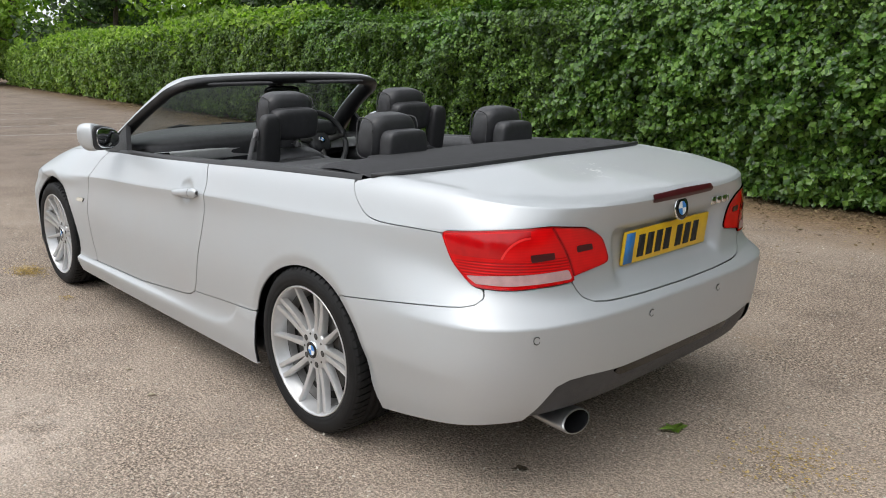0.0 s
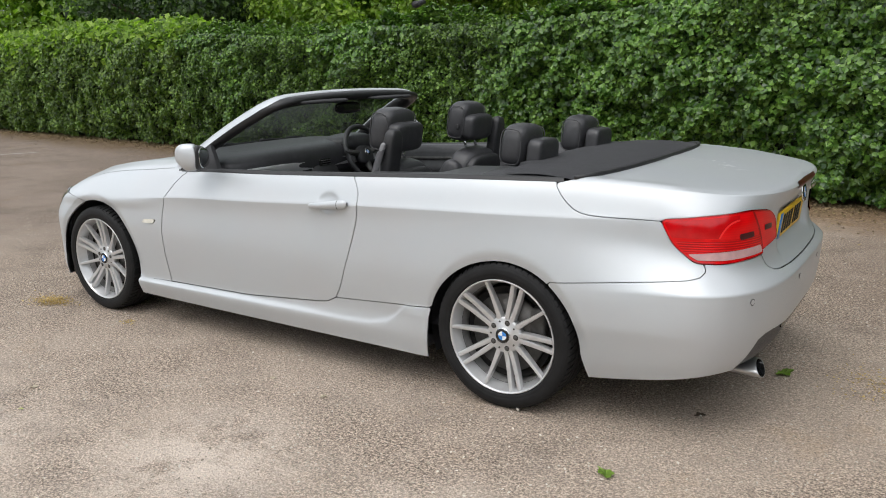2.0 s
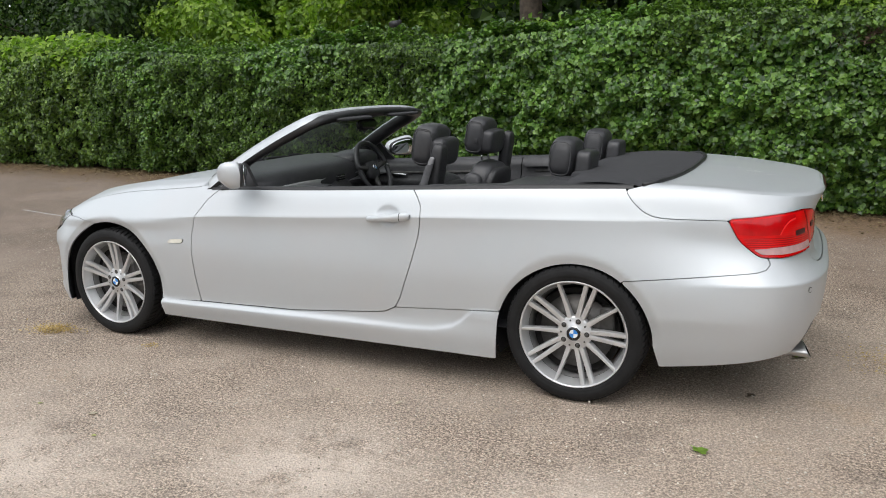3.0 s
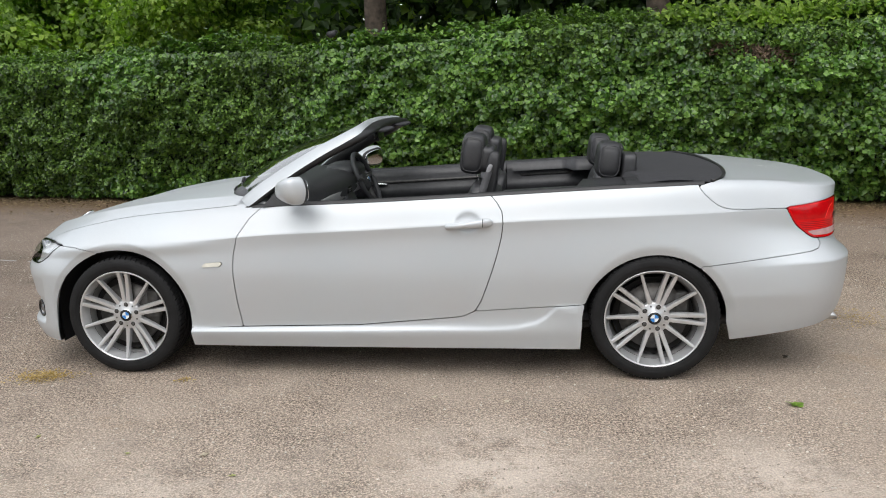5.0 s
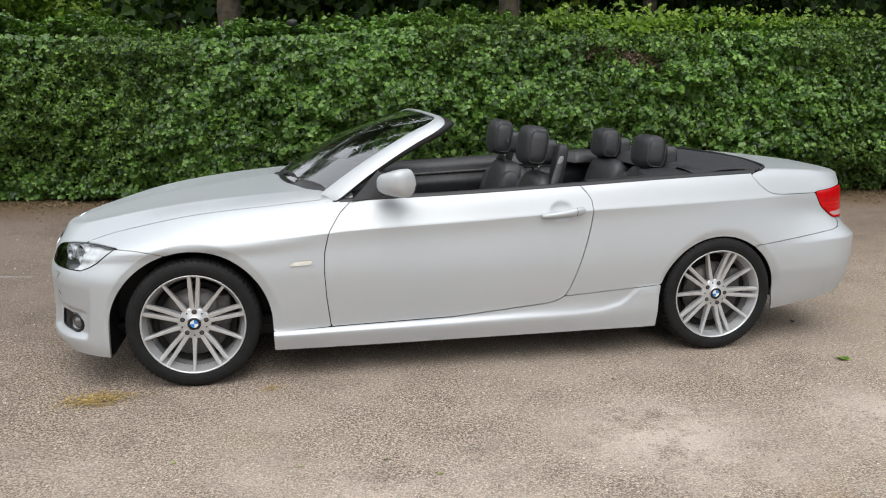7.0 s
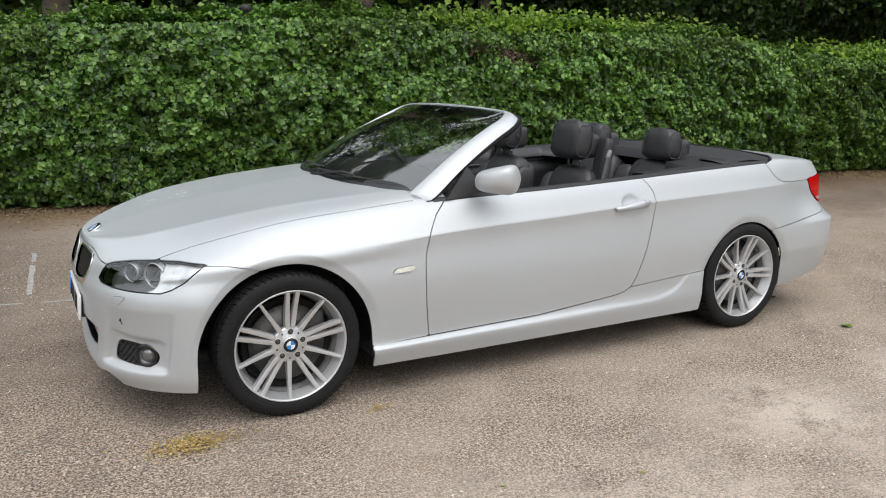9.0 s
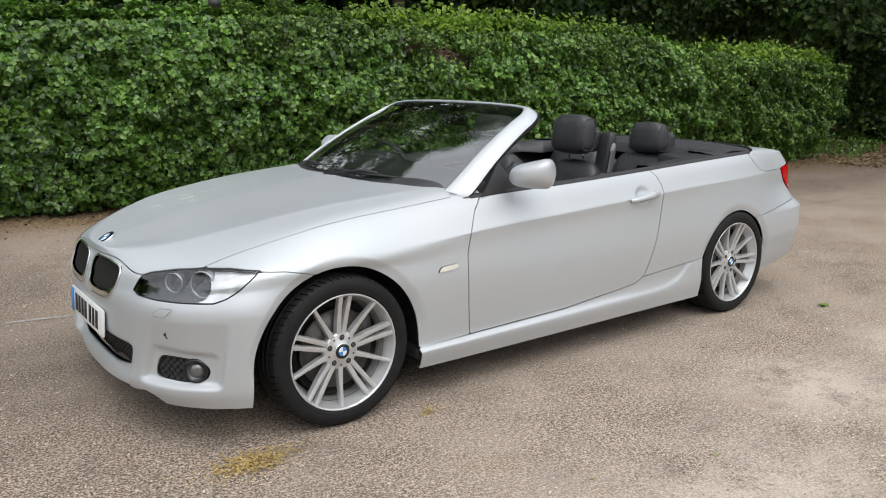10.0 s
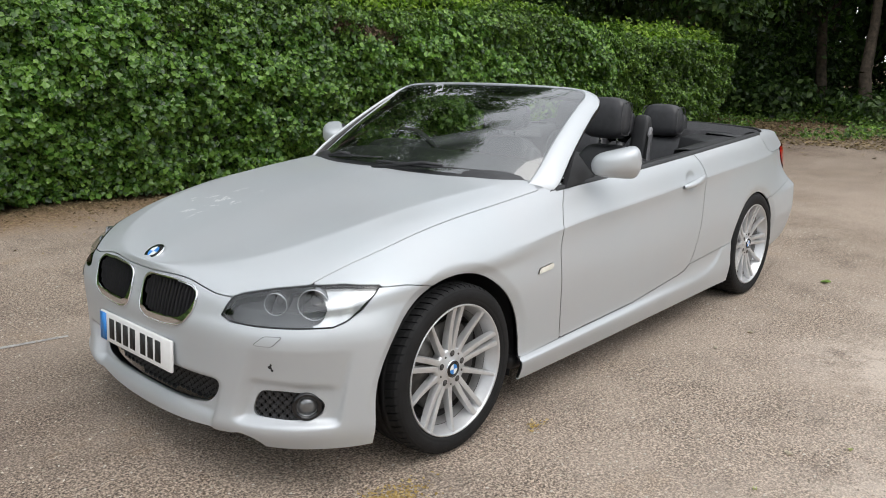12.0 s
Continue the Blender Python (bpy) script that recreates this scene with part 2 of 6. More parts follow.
# two paler copies of the hedge leaf: distance haze put into the colour
LEAF_HAZED = leaf_material("hazed_hedge_leaf", (.09, .16, .03), (.23, .37, .06), (.42, .57, .12))
LEAF_HALF_HAZED = leaf_material("half_hazed_hedge_leaf", (.040, .078, .015), (.115, .205, .030), (.23, .35, .062))
LEAF_IVY = leaf_material("ivy_leaf", (.026, .070, .014), (.092, .205, .027), (.215, .375, .070), .28)
LEAF_TREE = leaf_material("tree_leaf", (.019, .040, .012), (.050, .102, .024), (.12, .20, .05), .5, .38)
# lime foliage with the brightness of sunlight put into its colour
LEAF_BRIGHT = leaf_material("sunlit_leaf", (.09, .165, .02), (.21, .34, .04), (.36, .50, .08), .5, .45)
BARK = plain("bark", (.085, .065, .048), .9, vary=.5, scale=12, bump=.8, bump_scale=30)
# near-black for the hedge's hull: inner shade put into the colour
HEDGE_SHADE = plain("hedge_inner_shade", (.012, .016, .008), 1.0, vary=.5, scale=8)
LITTER = leaf_material("dry_litter", (.10, .065, .03), (.22, .155, .08), (.36, .27, .15), .8, .1)
MOSS = leaf_material("moss_bits", (.32, .21, .06), (.54, .37, .12), (.72, .54, .26), .9, .1)
GRIT = leaf_material("pale_grit", (.22, .185, .14), (.42, .37, .29), (.72, .67, .58), .8, .0)
ROAD_PAINT = plain("worn_road_paint", (.36, .345, .325), .8, vary=.35, scale=40, bump=.5, bump_scale=200)

# ---- helpers for meshes ----
def mesh_from(name, verts, faces, mat, smooth=True):
    me = bpy.data.meshes.new(name)
    me.from_pydata([tuple(v) for v in verts], [], [tuple(f) for f in faces])
    me.materials.append(mat)
    me.polygons.foreach_set("use_smooth", [smooth] * len(me.polygons))
    me.update()
    return me


def part(name, bm, mat, parent=None, label="", smooth=True):
    """Links a bmesh as one mesh object under a thing or a part."""
    me = bpy.data.meshes.new(name)
    bm.to_mesh(me)
    bm.free()
    me.materials.append(mat)
    me.polygons.foreach_set("use_smooth", [smooth] * len(me.polygons))
    ob = new(name, me)
    ob.parent = parent
    return tagged(ob, label)


def child(name, me, parent, label=""):
    ob = new(name, me)
    ob.parent = parent
    return tagged(ob, label)


def thing(name, label, category, group="", kind="", at=(0, 0, 0)):
    ob = new(name)
    ob.empty_display_size = 0.1
    ob.location = at
    return tagged(ob, label, category, group, kind)


def smooth_noise(x, y, z, scale, seed=0.0):
    return np.array([noise.noise((a * scale + seed, b * scale, c * scale)) for a, b, c in zip(x, y, z)])


def leaves(centres, normals, size, rng, tilt=0.7, shape=1.25, fold=0.18):
    """Vertices and faces of many small folded leaves (two quads-in-triangles each)."""
    n = len(centres)
    nrm = normals + rng.normal(0, tilt, (n, 3))
    nrm /= np.linalg.norm(nrm, axis=1, keepdims=True)
    a = rng.normal(0, 1, (n, 3)) - np.array([0, 0, .7])
    a -= nrm * np.sum(a * nrm, 1, keepdims=True)
    a /= np.linalg.norm(a, axis=1, keepdims=True) + 1e-9
    b = np.cross(nrm, a)
    s = (size * rng.uniform(.6, 1.3, n))[:, None]
    tip, tail = centres + a * s * .5 * shape, centres - a * s * .5 * shape
    up = nrm * s * fold
    left, right = centres - a * s * .08 + b * s * .5 + up, centres - a * s * .08 - b * s * .5 + up
    verts = np.stack([tail, left, tip, right], 1).reshape(-1, 3)
    i = np.arange(n)[:, None] * 4
    faces = np.concatenate([i + [0, 2, 1], i + [0, 3, 2]], 1).reshape(-1, 3)
    return verts, faces


def fast_mesh(name, verts, faces, mat, smooth=False):
    me = bpy.data.meshes.new(name)
    me.vertices.add(len(verts))
    me.vertices.foreach_set("co", np.asarray(verts, np.float32).ravel())
    k = faces.shape[1]
    me.loops.add(len(faces) * k)
    me.loops.foreach_set("vertex_index", np.asarray(faces, np.int32).ravel())
    me.polygons.add(len(faces))
    me.polygons.foreach_set("loop_start", np.arange(0, len(faces) * k, k, dtype=np.int32))
    me.update(calc_edges=True)
    me.materials.append(mat)
    me.polygons.foreach_set("use_smooth", [smooth] * len(faces))
    return me


RNG = np.random.default_rng(7)


# ---- ground ----
def build_ground():
    bm = bmesh.new()
    bmesh.ops.create_grid(bm, x_segments=40, y_segments=40, size=1500)
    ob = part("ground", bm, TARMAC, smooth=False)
    tagged(ob, "worn grey-brown tarmac car park with pale scuffs", "ground", kind="structure")


build_ground()


def painted_line(points, width, label="worn white painted bay line on tarmac"):
    """A thin, broken strip of road paint along a polyline."""
    bm = bmesh.new()
    rng = np.random.default_rng(int(abs(points[0][0]) * 100))
    for (x0, y0), (x1, y1) in zip(points, points[1:]):
        length = math.hypot(x1 - x0, y1 - y0)
        dx, dy = (x1 - x0) / length, (y1 - y0) / length
        at = 0.0
        while at < length:
            step = min(rng.uniform(.05, .16), length - at + .01)
            if rng.random() < .86:
                w0, w1 = width * rng.uniform(.3, .5), width * rng.uniform(.3, .5)
                cs = [(at, w0), (at + step, w0 * rng.uniform(.9, 1.1)), (at + step, -w1), (at, -w1 * rng.uniform(.9, 1.1))]
                bm.faces.new([bm.verts.new((x0 + dx * s - dy * o, y0 + dy * s + dx * o, .004)) for s, o in cs])
            at += step
    return tagged(part("painted_line", bm, ROAD_PAINT, smooth=False), label, "road marking", "bay lines", "structure")


painted_line([(-6.4, 2.38), (-1.4, 1.33)], .036)
painted_line([(-2.34, 1.75), (-2.27, 3.1)], .045)
for off in (0.0, 2.5, 5.0, 7.5):
    painted_line([(-12.75 - off, 1.2), (-11.35 - off, 4.4)], .10)


# ---- hedge ----
def hedge_y(x):
    """The foot line of the hedge."""
    return 5.25 - 0.115 * x


def hedge_top(x):
    return 2.12 - .10 * np.exp(-((x + 2.6) / 3.4) ** 2) - .052 * np.clip(x - 6.5, 0, 8) ** 1.2 + .04 * np.sin(x * 1.3) + .05 * np.sin(x * .43 + 1)


def hedge_points(x0, x1, count, depth, rng):
    """Places and outward directions spread over the front face, the rounded shoulder and the top of the hedge."""
    x = rng.uniform(x0, x1, count)
    s = rng.uniform(0, 1, count) ** .95 * 3.15
    h = hedge_top(x)
    lump = smooth_noise(x, s, s * 0, 1.1) * .20 + smooth_noise(x, s, s * 0, 3.1, 9.0) * .19 + smooth_noise(x, s, s * 0, 7.5, 3.0) * .15
    on_face = s < 1.95
    z = np.where(on_face, s * (h - .12) / 1.95 + .04, h + lump * .8)
    back = np.where(on_face, 0.0, s - 1.95)
    bulge = .42 * np.sin(np.clip(z / 2.1, 0, 1) * math.pi * .72) ** .8
    shoulder = np.where(on_face, np.clip((z - h + .30) / .30, 0, 1) ** 2 * .16, .16 + back)
    y = hedge_y(x) - bulge + shoulder - np.where(on_face, lump, 0)
    d = rng.exponential(.35, count).clip(0, 1) * depth
    nrm = np.stack([-.11 * np.ones(count), np.where(on_face, -1.0, -.15), np.where(on_face, .55, 1.0)], 1)
    y = y + np.where(on_face, d, 0) 
    z = np.where(on_face, z, z - d)
    stray = rng.random(count) < .03
    z = np.where(stray & ~on_face, z + rng.uniform(0, .14, count), z)
    p = np.stack([x, y, z.clip(.03)], 1)
    return p, nrm


def bare_spot(p):
    """How bare the hedge's face is at each place (0 to 1)."""
    z0 = 1.74 - .05 * (p[:, 0] - 3.0)
    far = np.hypot((p[:, 0] - 3.35) / 1.15, (p[:, 2] - z0 - .05 * np.sin(p[:, 0] * 5)) / .13)
    return np.clip(1.18 - far, 0, 1) * (.55 + .45 * np.sin(p[:, 0] * 4.1 + 1)) 


def build_hedge():
    hedge = thing("hedge", "tall clipped green hedge of small leaves mixed with ivy", "hedge", kind="stuff")
    # solid hull inside, its near-black colour standing in for the hedge's inner shade
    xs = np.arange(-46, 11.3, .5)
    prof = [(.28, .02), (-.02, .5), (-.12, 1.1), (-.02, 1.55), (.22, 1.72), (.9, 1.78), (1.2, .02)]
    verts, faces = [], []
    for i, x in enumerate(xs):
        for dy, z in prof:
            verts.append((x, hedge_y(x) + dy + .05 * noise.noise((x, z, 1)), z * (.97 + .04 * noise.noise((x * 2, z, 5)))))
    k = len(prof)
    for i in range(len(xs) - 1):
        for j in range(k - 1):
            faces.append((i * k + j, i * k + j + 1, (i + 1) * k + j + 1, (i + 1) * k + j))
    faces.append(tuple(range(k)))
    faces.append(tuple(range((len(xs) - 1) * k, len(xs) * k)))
    child("shade_hull", mesh_from("shade_hull", verts, faces, HEDGE_SHADE), hedge)
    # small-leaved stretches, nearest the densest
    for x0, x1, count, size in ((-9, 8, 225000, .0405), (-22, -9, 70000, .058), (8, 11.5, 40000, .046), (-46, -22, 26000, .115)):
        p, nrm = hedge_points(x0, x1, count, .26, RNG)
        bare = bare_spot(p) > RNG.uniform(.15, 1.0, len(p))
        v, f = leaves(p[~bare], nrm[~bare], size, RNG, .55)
        # farther stretches take the leaf colours paled by haze
        child("foliage", fast_mesh("hedge_foliage", v, f, LEAF_HAZED if x1 < -20 else LEAF_HALF_HAZED if x1 < -8 else LEAF_HEDGE), hedge)
    # broad ivy over parts of the face
    p, nrm = hedge_points(-9, 8, 85000, .12, RNG)
    w = smooth_noise(p[:, 0], p[:, 1], p[:, 2], .55, 21.0) + .30 * np.exp(-((p[:, 0] + 1.2) / 3.0) ** 2) - .12 * (p[:, 2] - 1)
    keep = (w + RNG.normal(0, .08, len(p)) > .10) & (bare_spot(p) < .3)
    v, f = leaves(p[keep] - [0, .05, 0], nrm[keep], .061, RNG, .45, 1.05, .12)
    child("ivy", fast_mesh("hedge_ivy", v, f, LEAF_IVY), hedge, "glossy broad ivy leaves")


build_hedge()


def bare_twigs():
    """Thin brown sticks where the hedge was cut back hard."""
    rng = np.random.default_rng(23)
    x, z = rng.uniform(2.2, 4.7, 5200), rng.uniform(1.45, 1.98, 5200)
    p = np.stack([x, hedge_y(x) - .30 + rng.exponential(.05, len(x)), z], 1)
    p = p[bare_spot(p) > rng.uniform(.1, .6, len(p))]
    v, f = leaves(p, np.tile([0, -1.0, .2], (len(p), 1)), .020, rng, .5, 5.0, .1)
    tagged(new("bare_twigs", fast_mesh("bare_twigs", v, f, TWIGS_DRY)), "bare brown twigs where the hedge was cut back", "twigs", kind="stuff")


TWIGS_DRY = leaf_material("dry_twigs", (.045, .030, .018), (.12, .080, .048), (.24, .17, .11), .8, .0)
bare_twigs()


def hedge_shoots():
    """Fresh pale shoots along the hedge's top and upper shoulder, their colour brightened as if sunlit."""
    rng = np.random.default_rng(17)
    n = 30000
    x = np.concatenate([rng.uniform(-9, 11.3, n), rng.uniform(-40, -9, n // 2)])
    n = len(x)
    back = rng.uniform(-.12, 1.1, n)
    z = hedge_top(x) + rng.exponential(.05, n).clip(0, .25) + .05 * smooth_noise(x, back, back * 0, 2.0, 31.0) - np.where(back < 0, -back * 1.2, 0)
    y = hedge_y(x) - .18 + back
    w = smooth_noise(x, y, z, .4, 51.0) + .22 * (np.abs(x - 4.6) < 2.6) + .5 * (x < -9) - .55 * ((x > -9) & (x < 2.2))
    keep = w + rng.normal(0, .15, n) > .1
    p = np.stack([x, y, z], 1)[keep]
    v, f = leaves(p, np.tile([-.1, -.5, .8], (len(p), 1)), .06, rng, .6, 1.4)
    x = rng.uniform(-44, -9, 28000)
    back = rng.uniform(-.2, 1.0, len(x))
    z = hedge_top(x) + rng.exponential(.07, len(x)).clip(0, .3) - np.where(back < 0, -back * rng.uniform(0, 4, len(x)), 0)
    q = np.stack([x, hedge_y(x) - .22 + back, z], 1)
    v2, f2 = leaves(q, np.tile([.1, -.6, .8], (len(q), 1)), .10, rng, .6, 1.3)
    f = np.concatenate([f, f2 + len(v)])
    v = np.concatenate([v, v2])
    tagged(new("hedge_shoots", fast_mesh("hedge_shoots", v, f, LEAF_BRIGHT)), "fresh lime-green shoots on the hedge's top, coloured as if sunlit", "shoots", kind="stuff")


hedge_shoots()


# ---- trees behind the hedge and woodland ----
def limb(verts, faces, a, b, r0, r1, sides=7):
    a, b = Vector(a), Vector(b)
    q = (b - a).to_track_quat("Z", "Y")
    start = len(verts)
    for p, r in ((a, r0), (b, r1)):
        for i in range(sides):
            t = 2 * math.pi * i / sides
            verts.append(p + q @ Vector((math.cos(t) * r, math.sin(t) * r, 0)))
    for i in range(sides):
        j = (i + 1) % sides
        faces.append((start + i, start + j, start + sides + j, start + sides + i))


def tree(x, y, height, spread, crown_from, count, leaf, mat, seed, label, trunk_r=.16, lean=(0, 0)):
    """A tapered trunk with limbs, and a crown of many leaves gathered into uneven clumps at the limbs' ends."""
    rng = np.random.default_rng(seed)
    base = thing("tree", label, "tree", "trees behind the hedge", at=(x, y, 0))
    verts, faces, tips = [], [], []
    prev, r = np.array([0, 0, 0.0]), trunk_r
    steps = 6
    for i in range(steps):
        f = (i + 1) / steps
        nxt = np.array([lean[0] * f + rng.normal(0, .08), lean[1] * f + rng.normal(0, .08), height * .82 * f])
        limb(verts, faces, prev, nxt, r, r * .82)
        if nxt[2] > crown_from * 1.1:
            for _ in range(5):
                ang, up = rng.uniform(0, 2 * math.pi), rng.uniform(.12, .65)
                reach = spread * rng.uniform(.45, 1.0) * (1.15 - .55 * f)
                mid = nxt + np.array([math.cos(ang), math.sin(ang), up * .7]) * reach * .5
                end = nxt + np.array([math.cos(ang + .2), math.sin(ang + .2), up]) * reach
                limb(verts, faces, nxt, mid, r * .45, r * .28, 5)
                limb(verts, faces, mid, end, r * .28, r * .1, 5)
                tips += [mid, end, (mid + end) / 2 + rng.normal(0, .2, 3)]
        prev, r = nxt, r * .82
    tips.append(prev)
    child("trunk", mesh_from("trunk", verts, faces, BARK), base)
    tips = np.array(tips)
    tips = tips[tips[:, 2] > crown_from]
    pick = rng.integers(0, len(tips), count)
    off = rng.normal(0, 1, (count, 3))
    off /= np.linalg.norm(off, axis=1, keepdims=True)
    off *= (rng.random(count) ** .45 * spread * .30)[:, None]
    nrm = off * [1, 1, .4] + [0, 0, .4 * spread * .3]
    nrm /= np.linalg.norm(nrm, axis=1, keepdims=True)
    v, f = leaves(tips[pick] + off * [1, 1, .62], nrm, leaf, rng, .5)
    child("crown", fast_mesh("crown", v, f, mat), base)
    return base


DARK_TREE = "tall dark-leaved tree standing behind the hedge"
PALE_TREE = "light green leafy tree standing behind the hedge"
tree(-1.7, 7.8, 16.5, 2.7, 2.6, 46000, .104, LEAF_TREE, 1, DARK_TREE, .22)
tree(2.6, 7.8, 17.0, 4.6, 2.4, 54000, .104, LEAF_TREE, 2, DARK_TREE, .22)
tree(-5.6, 11.0, 4.6, 2.2, 1.6, 26000, .09, LEAF_BRIGHT, 3, PALE_TREE)
tree(-10.5, 12.5, 5.0, 2.6, 1.6, 24000, .11, LEAF_BRIGHT, 4, PALE_TREE)
tree(-15.5, 12.0, 9.0, 3.6, 2.0, 30000, .12, LEAF_TREE, 8, DARK_TREE)
tree(5.6, 9.0, 15.5, 4.4, 2.6, 38000, .108, LEAF_TREE, 5, DARK_TREE)
tree(9.4, 7.4, 9.5, 4.2, 2.3, 40000, .10, LEAF_TREE, 6, DARK_TREE)
tree(13.2, 5.6, 9.5, 4.4, 2.0, 36000, .11, LEAF_TREE, 7, DARK_TREE)
WOOD = "dark woodland tree with bare lower trunk beside the car park"
for i, (tx, ty) in enumerate(((17.5, 2.6), (19.5, 4.2), (19.0, -.4), (22.5, 1.6), (24.5, 5.5), (23.0, -4.0), (27.0, -1.5), (16.0, 6.5), (28.0, 3.5))):
    tree(tx, ty, 8.5 + (i % 3), 3.3, 1.6 if i % 2 else 2.5, 9500, .155, LEAF_TREE, 20 + i, WOOD, .17, (.4 - .2 * (i % 4), .3))
for i, (tx, ty) in enumerate(((-20, 14), (-28, 15.5), (-36, 13.0), (-44, 10.5), (-50, 6.0), (-53, 1.0), (-16, 18))):
    tree(tx, ty, 8 + (i % 3), 4.0, .8, 6500, .26, LEAF_BRIGHT if i % 2 else LEAF_TREE, 40 + i, "leafy tree at the far end of the car park", .2)


def shrubs(name, label, spots, per, leaf, mat, seed):
    rng = np.random.default_rng(seed)
    base = thing(name, label, "shrub", kind="stuff")
    pts, nrms = [], []
    for x, y, r, h in spots:
        o = rng.normal(0, 1, (per, 3))
        o /= np.linalg.norm(o, axis=1, keepdims=True)
        o *= rng.random((per, 1)) ** .4
        pts.append(np.array([x, y, h * .5]) + o * [r, r, h * .52] + rng.normal(0, .08, (per, 3)))
        nrms.append(o + [0, 0, .5])
    p, nn = np.concatenate(pts), np.concatenate(nrms)
    p[:, 2] = p[:, 2].clip(.02)
    v, f = leaves(p, nn, leaf, rng, .6)
    child("foliage", fast_mesh(name, v, f, mat), base)


srng = random.Random(3)
shrubs("undergrowth", "dark tangled undergrowth along the wood's edge",
       [(17.5 + srng.uniform(-1, 9), srng.uniform(-8, 8), srng.uniform(.8, 1.8), srng.uniform(.6, 3.2)) for _ in range(56)], 1000, .13, LEAF_TREE, 61)
shrubs("far_greenery", "leafy greenery closing the far side behind the hedge",
       [(srng.uniform(-50, 16), srng.uniform(13, 19), srng.uniform(1.5, 2.6), srng.uniform(2.5, 6.5)) for _ in range(90)], 640, .22, LEAF_BRIGHT, 62)
shrubs("tall_greenery", "taller shaded greenery behind the trees",
       [(srng.uniform(-3.6, 24), srng.uniform(12, 17), srng.uniform(1.6, 2.5), srng.uniform(6, 10)) for _ in range(64)], 700, .23, LEAF_TREE, 66)
shrubs("pale_greenery", "tall yellow-green leafy bushes behind the hedge",
       [(srng.uniform(-13, -4), srng.uniform(12.5, 16), srng.uniform(1.5, 2.2), srng.uniform(3.3, 4.8)) for _ in range(30)], 1350, .14, LEAF_BRIGHT, 67)
shrubs("wood_backdrop", "deep dark wood behind the verge",
       [(srng.uniform(24, 34), srng.uniform(-16, 16), srng.uniform(1.8, 3.0), srng.uniform(5, 11)) for _ in range(76)], 640, .32, LEAF_TREE, 64)
# unseen row, added to block the low sky from the car's flank
shrubs("unseen_trees", "unseen trees added to darken the skyline reflected in the car's flank",
       [(srng.uniform(-46, 40), srng.uniform(-27, -21), srng.uniform(1.8, 3.0), srng.uniform(4.5, 9)) for _ in range(110)], 420, .34, LEAF_TREE, 65)
shrubs("far_thicket", "dark thicket closing the far side of the place",
       [(srng.uniform(-58, -48), srng.uniform(-14, 12), srng.uniform(1.6, 2.8), srng.uniform(3, 8)) for _ in range(46)], 750, .32, LEAF_TREE, 63)


# ---- litter at the hedge's foot, moss, fallen leaves ----
def scatter(name, label, category, xy, size, mat, rng, kind="stuff", lift=.006):
    n = len(xy)
    p = np.column_stack([xy, rng.uniform(lift, lift + .012, n)])
    v, f = leaves(p, np.tile([0, 0, 1.0], (n, 1)), size, rng, .25, 1.5, .05)
    v[:, 2] = v[:, 2].clip(.003)
    ob = new(name, fast_mesh(name, v, f, mat))
    tagged(ob, label, category, kind=kind)


lx = RNG.uniform(-22, 12, 44000)
ly = hedge_y(lx) + .1 - RNG.exponential(.36, 44000).clip(0, 2.2)
scatter("leaf_litter", "dry straw-coloured leaf litter along the hedge's foot", "litter", np.column_stack([lx, ly]), .021, LITTER, RNG)
# rough verge between the tarmac and the wood
vx, vy = RNG.uniform(0, 1, 48000) ** 1.2, RNG.uniform(-14, 7, 48000)
vx = 10.6 + .16 * vy + .5 * np.sin(vy * 1.7) * .4 + vx * 9 - np.where(RNG.random(48000) < .15, RNG.exponential(.5, 48000), 0)
scatter("verge_litter", "brown dry litter on the verge beside the wood", "litter", np.column_stack([vx, vy]), .045, LITTER, RNG)
wx, wy = RNG.uniform(0, 1, 26000), RNG.uniform(-14, 7, 26000)
wx = 11.6 + .16 * wy + wx * 7
keep = smooth_noise(wx, wy, wy * 0, .5, 4.0) > -.05
wp = np.column_stack([wx, wy, RNG.exponential(.09, 26000).clip(.01, .45)])[keep]
wv, wf = leaves(wp, np.tile([-.4, -.2, .8], (len(wp), 1)), .052, RNG, .6, 1.6)
tagged(new("verge_weeds", fast_mesh("verge_weeds", wv, wf, LEAF_HEDGE)), "low green weeds and ground ivy on the verge", "weeds", kind="stuff")
mx, my = RNG.normal(-1.83, .085, 800), RNG.normal(-.96, .045, 800)
scatter("moss_patch", "yellowish dry moss patch on the tarmac", "moss", np.column_stack([mx, my]), .009, MOSS, RNG, lift=.002)
mx, my = RNG.normal(2.74, .11, 420), RNG.normal(.22, .13, 420)
scatter("moss_patch", "sparse orange moss crumbs on the tarmac behind the car", "moss", np.column_stack([mx, my]), .008, MOSS, RNG, lift=.002)
mx, my = RNG.normal(-1.03, .03, 45), RNG.normal(-.98, .02, 45)
scatter("moss_patch", "tiny yellow-green moss tuft on the tarmac", "moss", np.column_stack([mx, my]), .010, MOSS, RNG, lift=.002)
gx, gy = RNG.uniform(-5, 5, 42000), RNG.uniform(-4.4, 3.6, 42000)
scatter("loose_grit", "pale loose grit and crumbs scattered on the tarmac", "grit", np.column_stack([gx, gy]), .0085, GRIT, RNG, lift=.002)


